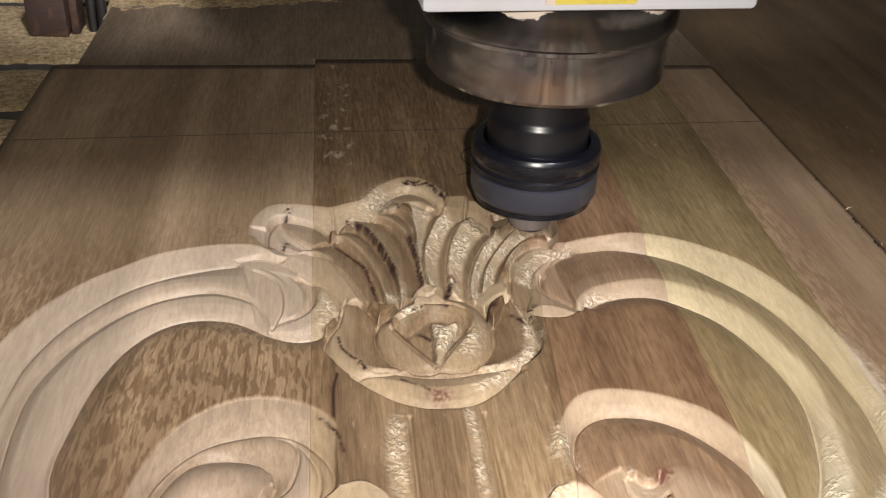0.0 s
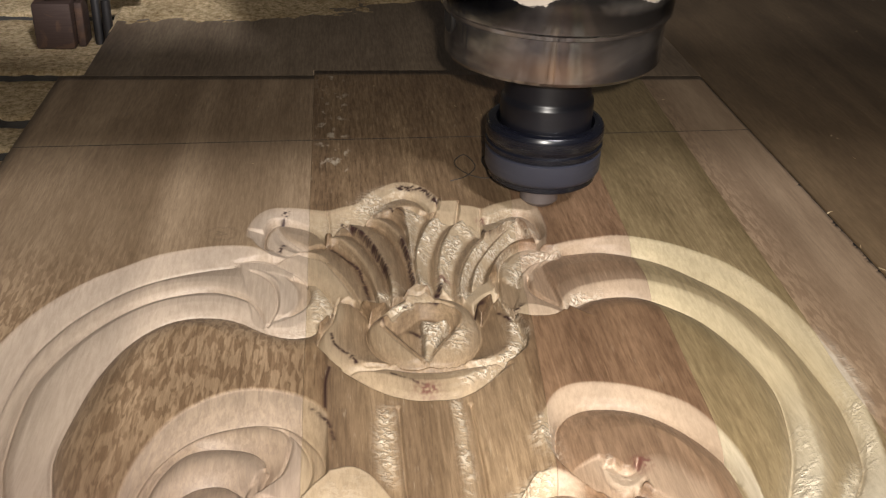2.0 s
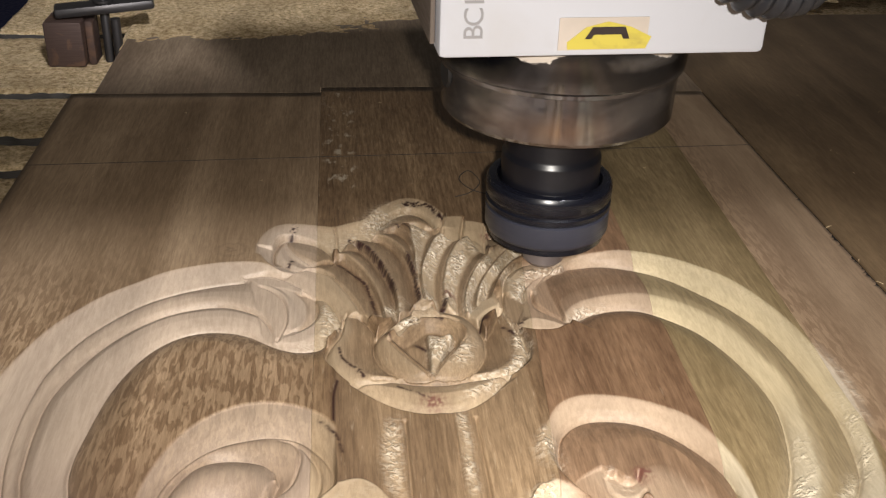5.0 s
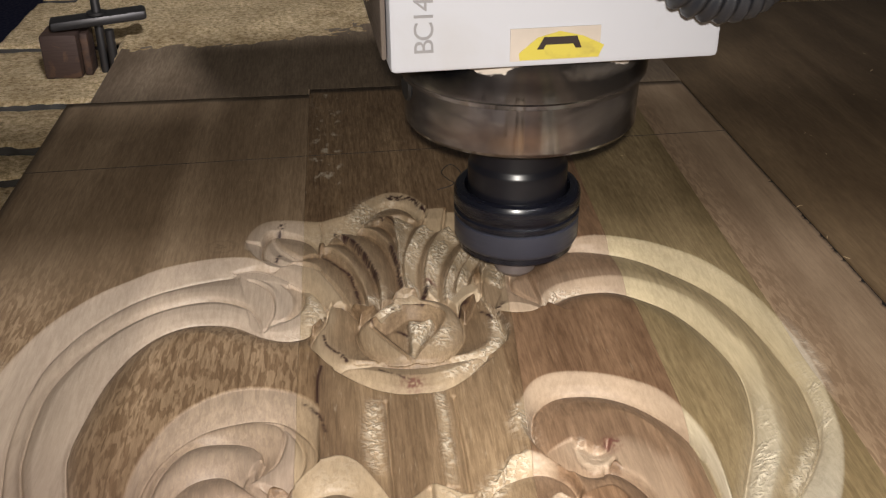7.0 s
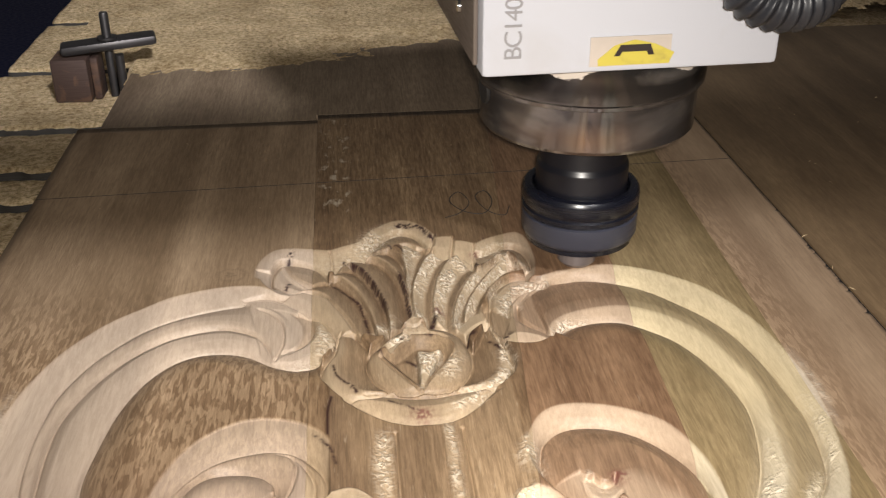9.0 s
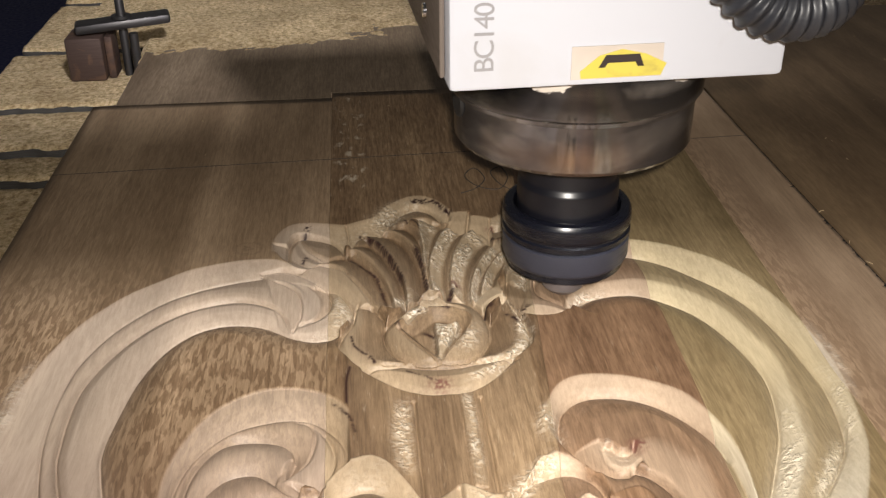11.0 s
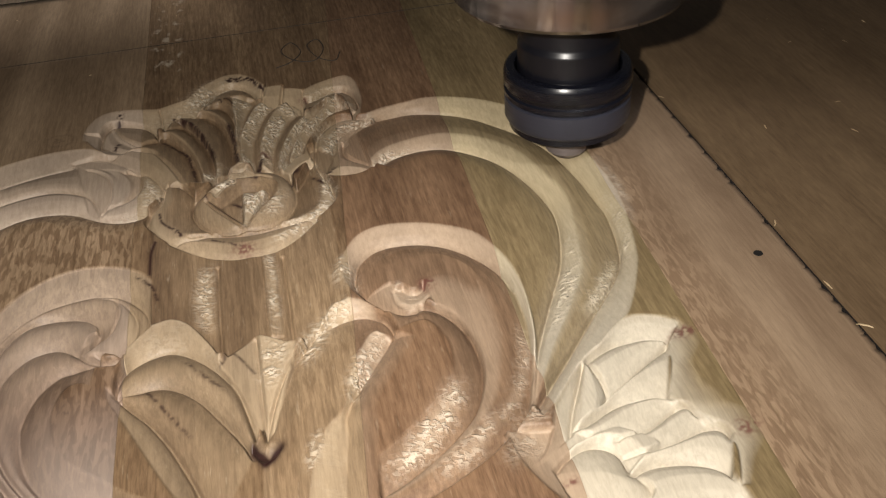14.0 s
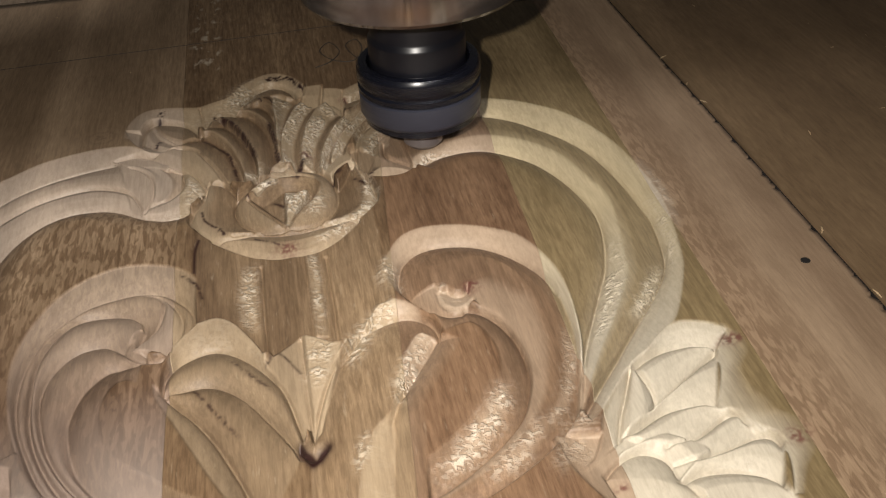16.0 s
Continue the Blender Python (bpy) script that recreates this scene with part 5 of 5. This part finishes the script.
part("pencil_line", bm, PENCIL, panel, "dark line ruled across the panel", m=pose(0, 0.1795, 0, 0, 0, 2.3))
bm = lathe([(0, 0.00015), (0.0016, 0.00015), (0.0019, -0.0005)], 20)
part("nail_hole", bm, GAP_SHADE, panel, "small round hole", m=pose(0.170, -0.0755, 0))
CURL = [(0, 0), (8, 3), (14, 10), (10, 18), (4, 12), (10, 4), (20, 2), (26, 10), (24, 18), (18, 14), (22, 4), (30, 0), (34, 6)]
bm = tube([(0.021 + x * 0.00095, 0.130 + y * 0.0016, 0.00005) for x, y in spline(CURL, 90)], 0.00028, 5)
part("pencil_scribble", bm, PENCIL, panel, "looping pencil scribble")


# ---- boards round it, table, floor ----
def board(name, x0, x1, y0, y1, top, mat, label):
    bm = bmesh.new()
    box(bm, x0, x1, y0, y1, -0.0155, top, 0.0002, 2)
    return tagged(part(name, bm, mat), label=label, category="board")


# filler strip, black in place of the shade between the boards
bm = box(bmesh.new(), 0.1795, 0.1828, -0.42, 0.268, -0.0152, -0.0008)
part("joint_shade", bm, GAP_SHADE, panel, "black strip that stands for the shade in the joint at the panel's edge")
board("side_board", 0.1830, 0.62, -0.42, 0.432, 0.0, WOOD_SIDE, "dark streaked board lying tight beside the carved panel")
bm = bmesh.new()
# its near edge steps with the unequal planks
verts = [bm.verts.new((x, y, -0.0155)) for x, y in ((-0.168, 0.2711), (-0.0424, 0.2711), (-0.0424, 0.2795), (0.0990, 0.2795), (0.0990, 0.2689), (0.1829, 0.2689), (0.1829, 0.60), (-0.168, 0.60))]
up = bmesh.ops.extrude_face_region(bm, geom=[bm.faces.new(verts)])
bmesh.ops.translate(bm, vec=(0, 0, 0.0153), verts=[v for v in up["geom"] if isinstance(v, bmesh.types.BMVert)])
bmesh.ops.recalc_face_normals(bm, faces=bm.faces[:])
tagged(part("back_board", bm, WOOD_BACK), label="dull brown board behind the carved panel, dusted with sawdust", category="board")

def ragged(x0, x1, y0, y1, z0, z1):
    """A table slat with an uneven crust of sawdust, its edges crumbling."""
    nx, ny = int((min(x1, 0.0) - x0) / 0.003) + 1, max(4, int((y1 - y0) / 0.004))
    xs = list(np.linspace(x0, min(x1, 0.0), nx)) + [x1]
    bm = bmesh.new()
    rows = []
    for j in range(ny + 1):
        row = []
        for i, x in enumerate(xs):
            y = y0 + (y1 - y0) * j / ny
            n = noise.noise(Vector((x * 90, y * 90, 1.7))) + 0.5 * noise.noise(Vector((x * 260, y * 260, 4.0)))
            z = z1 + 0.0011 * n
            if j in (0, ny):
                y += 0.0034 * noise.noise(Vector((x * 110, y * 7, 9.0))) + 0.0012 * noise.noise(Vector((x * 420, y * 7, 2.0)))
                z -= 0.0018 + 0.001 * n
            row.append(bm.verts.new((x, y, z)))
        rows.append(row)
    for a, b in zip(rows, rows[1:]):
        for i in range(len(xs) - 1):
            bm.faces.new((a[i], a[i + 1], b[i + 1], b[i]))
    low = {}
    for v in rows[0] + rows[-1] + [r[0] for r in rows[1:-1]] + [r[-1] for r in rows[1:-1]]:
        low[v] = bm.verts.new((v.co.x, v.co.y, z0))
    rim = rows[0] + [r[-1] for r in rows[1:]] + rows[-1][-2::-1] + [r[0] for r in rows[-2:0:-1]]
    for a, b in zip(rim, rim[1:] + rim[:1]):
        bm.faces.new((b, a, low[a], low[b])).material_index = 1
    return bm


table = empty("machine_table", kind="structure")
for y0, y1 in ((-0.5, 0.196), (0.206, 0.238), (0.250, 0.309), (0.320, 0.43), (0.441, 0.565), (0.576, 0.69), (0.701, 0.82), (0.831, 1.05)):
    part("table_slat", ragged(-0.2705, 0.9, y0, y1, -0.060, -0.0158), (SAWDUST, SLAT_SHADE), table)
# black bed, painted so that the slots look deep in shade
part("table_bed", box(bmesh.new(), -0.269, 0.9, -0.5, 1.05, -0.09, -0.0605), GAP_SHADE, table)
for x in (-0.22, 0.80):
    for y in (-0.45, 1.0):
        part("table_leg", box(bmesh.new(), x - 0.04, x + 0.04, y - 0.04, y + 0.04, -0.85, -0.0905, 0.003), GANTRY, table)
floor = bmesh.new()
box(floor, -6, 6, -6, 6, -0.90, -0.85)
tagged(part("floor", floor, DARK_FLOOR), kind="structure")


def heap():
    """A thin uneven drift of sawdust that runs out over the back board."""
    bm = bmesh.new()
    xs, ys = np.linspace(-0.22, 0.62, 211), np.linspace(0.30, 0.92, 156)
    grid = []
    for y in ys:
        row = []
        for x in xs:
            front = 0.365 + 0.33 * max(0.0, x + 0.10) - 0.10 * max(0.0, x - 0.13) + 0.03 * noise.noise(Vector((x * 18, y * 18, 0)))
            d = y - front - (0.04 if x < -0.168 else 0)
            n = noise.noise(Vector((x * 60, y * 60, 3))) + 0.6 * noise.noise(Vector((x * 190, y * 190, 7)))
            z = 0.004 * min(1.0, max(-1.5, d / 0.05)) + 0.0016 * n + 0.012 * max(0, y - 0.62)
            row.append(bm.verts.new((x, y, z - 0.0006)))
        grid.append(row)
    for a, b in zip(grid, grid[1:]):
        for i in range(len(xs) - 1):
            four = (a[i], a[i + 1], b[i + 1], b[i])
            if max(v.co.z for v in four) > -0.0012:
                bm.faces.new(four)
    bmesh.ops.delete(bm, geom=[v for v in bm.verts if not v.link_faces], context="VERTS")
    return bm


tagged(part("sawdust_drift", heap(), SAWDUST), label="drift of coarse yellow sawdust over the back board", category="sawdust", kind="stuff")

# clamp on the table
clamp = empty("hold_down_clamp", pose(-0.205, 0.374, -0.0155), label="rusty step clamp with threaded stud on the slotted table", category="clamp")
part("block", box(bmesh.new(), -0.012, 0.012, -0.012, 0.014, 0, 0.0295, 0.0018), RUST, clamp, "brown rusted iron block")
part("block", box(bmesh.new(), 0.0125, 0.0175, -0.006, 0.012, 0, 0.0285, 0.001), RUST, clamp)
part("clamp_bar", box(bmesh.new(), -0.006, 0.056, -0.008, 0.009, 0, 0.0065, 0.0022), IRON, clamp, "dark iron strap", m=pose(0, 0, 0.0305, 0, -3, 12))
part("stud", lathe([(0, -0.004), (0.0030, -0.004), (0.0030, 0.055), (0.0025, 0.0565), (0, 0.0565)], 20), IRON, clamp, "steel threaded stud", m=pose(0.024, 0.004, 0))
part("stud", lathe([(0, -0.004), (0.0030, -0.004), (0.0030, 0.030), (0, 0.030)], 20), IRON, clamp, m=pose(0.032, -0.004, 0))
part("washer", lathe([(0.0032, 0.0385), (0.0065, 0.0385), (0.0065, 0.0402), (0.0032, 0.0402)], 24), IRON, clamp, m=pose(0.024, 0.004, 0))

# loose chips and splinters
def chip(name, x, y, z, size, turn, seed, label):
    rng = random.Random(seed)
    n = 7
    pts = [(size * (k / (n - 1) - 0.5), size * 0.16 * math.sin(2.2 * k / n + seed), size * 0.10 * math.sin(math.pi * k / (n - 1))) for k in range(n)]
    bm = tube(pts, size * 0.075, 5, [0.35 + 0.65 * math.sin(math.pi * (k + 0.6) / n) for k in range(n)])
    for v in bm.verts:
        v.co.z = max(v.co.z * 0.5, -size * 0.02)
        v.co += Vector((rng.uniform(-1, 1), rng.uniform(-1, 1), 0)) * size * 0.02
    ob = part(name, bm, CHIP)
    ob.matrix_basis = pose(x, y, z + size * 0.02, 0, 0, turn)
    return tagged(ob, label=label, category="wood chip", group="loose wood chips")


for k, (x, y, size, turn) in enumerate(((0.1835, 0.093, 0.004, 20), (0.1835, 0.063, 0.003, 70), (0.1833, -0.098, 0.0045, 110), (0.1835, 0.045, 0.003, -40), (0.1834, -0.06, 0.004, 60), (0.1832, -0.12, 0.005, 130))):
    chip("wood_splinter", x, y, 0.0, size, turn, k, "pale torn splinter lying on the joint between boards")
RN = random.Random(11)
for k in range(46):
    x, y = RN.uniform(0.19, 0.42), RN.uniform(-0.02, 0.42) 
    chip("wood_chip", x, y, 0.0, RN.choice((0.0015, 0.002, 0.0025, 0.0035)), RN.uniform(0, 360), 20 + k, "tiny pale wood chip on the dark side board")
for k in range(14):
    chip("wood_chip", RN.uniform(-0.15, 0.17), RN.uniform(0.15, 0.265), 0.0, RN.choice((0.0012, 0.0016, 0.002)), RN.uniform(0, 360), 90 + k, "tiny pale wood chip on the uncarved panel")

def shaving(size):
    """A thin curled shaving, wider in the middle."""
    bm = bmesh.new()
    rows = []
    for k in range(19):
        u = k / 18
        w = 0.0034 * size * math.sin(math.pi * (0.06 + 0.88 * u)) ** 0.7
        c = size * Vector((0.042 * (u - 0.5), 0.006 * math.sin(5.0 * u + 0.4), 0.003 * math.sin(7.0 * u)))
        rows.append([bm.verts.new(c + Vector((0, s * w, 0.0012 * s * math.sin(4 * u)))) for s in (-1, 0, 1)])
    for a, b in zip(rows, rows[1:]):
        for i in (0, 1):
            bm.faces.new((a[i], b[i], b[i + 1], a[i + 1]))
    bmesh.ops.solidify(bm, geom=bm.faces[:], thickness=0.0003)
    return bm


flying = tagged(part("wood_shaving", shaving(1.0), SHAVING), label="pale curled wood shaving flung off the cutter", category="wood shaving", group="flying shavings")
sliver = tagged(part("wood_shaving", shaving(0.62), SHAVING), label="narrow pale shaving thrown up beside the nut", category="wood shaving", group="flying shavings")

# ---- spindle, hung from the gantry ----
spindle = empty("router_spindle", label="white square router spindle with steel collar and black collet nut", category="router spindle")
housing = part("housing", box(bmesh.new(), -0.0535, 0.0520, -0.055, 0.055, 0.1015, 0.195, 0.002), WHITE, spindle, "white enamelled square housing with a dark rear", m=pose(0, 0, -0.0022, 0, 0, 2.8))
part("side_face", box(bmesh.new(), -0.0556, -0.0537, -0.050, 0.06, 0.1045, 0.193, 0.001), GREY_SIDE, housing, "brown-grey left side of the housing")
# added plate out of view, widened to the left to extend the housing's shadow
part("shadow_plate", box(bmesh.new(), -0.080, 0.053, 0.056, 0.075, 0.14, 0.190, 0.002), GANTRY, housing)
part("sticker", box(bmesh.new(), 0.0, 0.0285, -0.0556, -0.0551, 0.1040, 0.1142, 0.0), STICKER, housing, "worn sticker backing", m=pose(-0.0162, 0, 0))
part("warning_sign", slab(((-0.0115, 0.1043), (0.0135, 0.1043), (0.0152, 0.1080), (0.0085, 0.1112), (0.001, 0.1130), (-0.006, 0.1112), (-0.0118, 0.1065)), -0.0559, 0.0004), YELLOW, housing, "scuffed yellow warning sign", m=pose(-0.0017, 0, 0))
part("sign_mark", slab(((-0.0062, 0.1076), (-0.0042, 0.1076), (-0.0034, 0.1090), (0.0052, 0.1090), (0.006, 0.1076), (0.008, 0.1076), (0.0064, 0.1114), (-0.0040, 0.1114)), -0.0562, 0.0002), BLACK_INK, housing, "black mark", m=pose(-0.0017, 0, 0))
writing("lettering", "BC140", 0.0086, INK, housing, pose(-0.0400, -0.0553, 0.1075, 90, -90, 0), "grey printed lettering")
part("screw", lathe([(0, 0.0012), (0.0022, 0.001), (0.0024, 0)], 16), STEEL, housing, m=pose(-0.0578, -0.036, 0.122, 0, -90, 0))
part("collar", lathe([(0, 0.1006), (0.0463, 0.1006), (0.0466, 0.098), (0.0458, 0.0848), (0.0444, 0.0836), (0.0442, 0.0822), (0.0435, 0.0818), (0.0432, 0.0657), (0.0419, 0.0641), (0.0292, 0.0637), (0, 0.0637)], 128), COLLAR, spindle, "worn turned steel collar with stains and painted-in reflections", m=pose(0, 0, -0.0015))
for a in (-170, 10):
    part("set_screw_hole", lathe([(0, 0.0012), (0.0052, 0.0012), (0.0060, 0.0)], 24), GAP_SHADE, spindle, "dark round hole in the collar", m=pose(0, 0, 0.0785, 0, 0, a) @ pose(0.0429, 0, 0, 0, 90, 0))
part("shaft", lathe([(0, 0.0640), (0.0180, 0.0640), (0.0180, 0.0462), (0.0183, 0.0450), (0.0191, 0.0440), (0.0193, 0.0430), (0.0193, 0.0240), (0, 0.0240)], 96), BLACK_STEEL, spindle, "black spindle nose")
nut = part("collet_nut", lathe([(0.0192, 0.0283), (0.0196, 0.0289), (0.0199, 0.0302), (0.0202, 0.0334), (0.0206, 0.0343), (0.0214, 0.0347), (0.0224, 0.0346), (0.0238, 0.0340), (0.0246, 0.0327), (0.0248, 0.0314), (0.0248, 0.0280), (0.0245, 0.0272), (0.0240, 0.0264), (0.0240, 0.0258), (0.0247, 0.0251), (0.0247, 0.0234), (0.0241, 0.0226), (0.0228, 0.0223), (0.0228, 0.0095)], 128),
           NUT_STEEL, spindle, "gloss black collet nut")
part("nut_skirt", lathe([(0.0229, 0.0225), (0.0245, 0.0217), (0.0245, 0.0140), (0.0237, 0.0124), (0.0200, 0.0098), (0.0120, 0.0088), (0.0, 0.0088)], 128), NUT_MATT, nut, "matt grey lower ring")
part("bit", lathe([(0, 0.0088), (0.0066, 0.0088), (0.0069, 0.0036), (0.0080, 0.0022), (0.0082, -0.0026), (0.0062, -0.0046), (0, -0.0050)], 64), BIT_STEEL, spindle, "blurred grey carbide cutter")
HOSE = [(0.020, -0.060, 0.156), (0.027, -0.068, 0.140), (0.038, -0.071, 0.1295), (0.052, -0.069, 0.1275), (0.063, -0.062, 0.133), (0.070, -0.055, 0.146), (0.074, -0.05, 0.165), (0.074, -0.04, 0.20)]
pts = []
ps = [Vector(p) for p in HOSE]
for a, b, c, d in zip([ps[0]] + ps, ps, ps[1:], ps[2:] + [ps[-1]]):
    for k in range(40):
        u = k / 40
        pts.append(0.5 * (2 * b + (c - a) * u + (2 * a - 5 * b + 4 * c - d) * u * u + (3 * b - a - 3 * c + d) * u**3))
part("hose", tube(pts, 0.0085, 16, [1 + 0.10 * math.sin(k * 2 * math.pi / 10) for k in range(len(pts))]), RUBBER, spindle, "black ribbed cable conduit", m=pose(0, 0, -0.0022))

# out of view; its beam is placed to throw the shadow band on the boards
gantry = empty("gantry", label="unseen grey gantry beam set ahead of the spindle to cast a shadow band", category="gantry")
part("shade_beam", box(bmesh.new(), -1.06, 1.06, -0.242, -0.164, 0.245, 0.30, 0.004), GANTRY, gantry)
for sx in (-1.0, 1.0):
    part("leg", box(bmesh.new(), sx - 0.06, sx + 0.06, -0.24, 0.12, -0.85, 0.244, 0.004), GANTRY, gantry)

# ---- what moves ----
SPINDLE = [
    (0.0, 0.0444, 0.0923), (0.5, 0.0352, 0.0950), (1.0, 0.0456, 0.0925), (1.5, 0.0524, 0.0899), (2.0, 0.0574, 0.1176), (2.5, 0.0364, 0.1072), (3.0, 0.0350, 0.0978),
    (3.7, 0.050, 0.095), (4.5, 0.047, 0.084), (5.3, 0.0578, 0.0705), (5.5, 0.0628, 0.0628), (6.0, 0.0571, 0.0424), (6.5, 0.0491, 0.0440), (7.0, 0.0449, 0.0592),
    (7.5, 0.0592, 0.0790), (8.0, 0.0778, 0.0903), (8.5, 0.0915, 0.0957), (9.0, 0.0737, 0.0885), (9.2, 0.0674, 0.0836), (9.9, 0.051, 0.063), (10.6, 0.049, 0.049),
    (11.3, 0.0602, 0.0460), (11.5, 0.0695, 0.0515), (12.0, 0.1102, 0.0255), (12.5, 0.1427, -0.0035), (13.0, 0.1407, -0.0135), (13.5, 0.1373, -0.0009), (14.0, 0.1294, 0.0195),
    (14.5, 0.1158, 0.0400), (15.0, 0.0972, 0.0550), (15.5, 0.0742, 0.0605), (16.0, 0.0589, 0.0495)]


FLIGHT = pose(0.0411, -0.1335, 0.07, 8, 0, 12)


def motions():
    walk(spindle, [(t, pose(x + 0.0002, y - 0.008, 0.0046)) for t, x, y in SPINDLE])
    rest, far = pose(0.46, 0.02, 0.0025, 0, 0, 30), pose(-0.235, -0.08, -0.0135, 0, 0, 10)
    walk(flying, [(0.0, rest), (14.8, rest), (14.9, pose(0.26, 0.03, 0.075, 20, 0, 25)), (14.97, pose(0.034, 0.006, 0.002) @ FLIGHT), (15.0, FLIGHT), (15.03, pose(-0.034, -0.006, -0.002) @ FLIGHT), (15.1, pose(-0.20, -0.09, 0.06, -10, 0, 10)), (15.2, far), (16.0, far)])
    lie, land = pose(0.44, 0.09, 0.0022, 0, 0, 70), pose(0.43, -0.06, 0.0022, 0, 0, 15)
    rise = pose(0.1050, 0.006, 0.047, 0, -74, 10)
    walk(sliver, [(0.0, lie), (14.8, lie), (14.9, pose(0.125, 0.03, 0.03, 0, -40, 20)), (14.97, pose(0.0, 0.002, -0.010) @ rise), (15.0, rise), (15.03, pose(0.002, 0.0, 0.010) @ rise), (15.1, pose(0.24, -0.02, 0.08, 0, -30, 10)), (15.2, land), (16.0, land)])
    walk(gantry, [(t, pose(0, y, 0)) for t, x, y in SPINDLE])


motions()
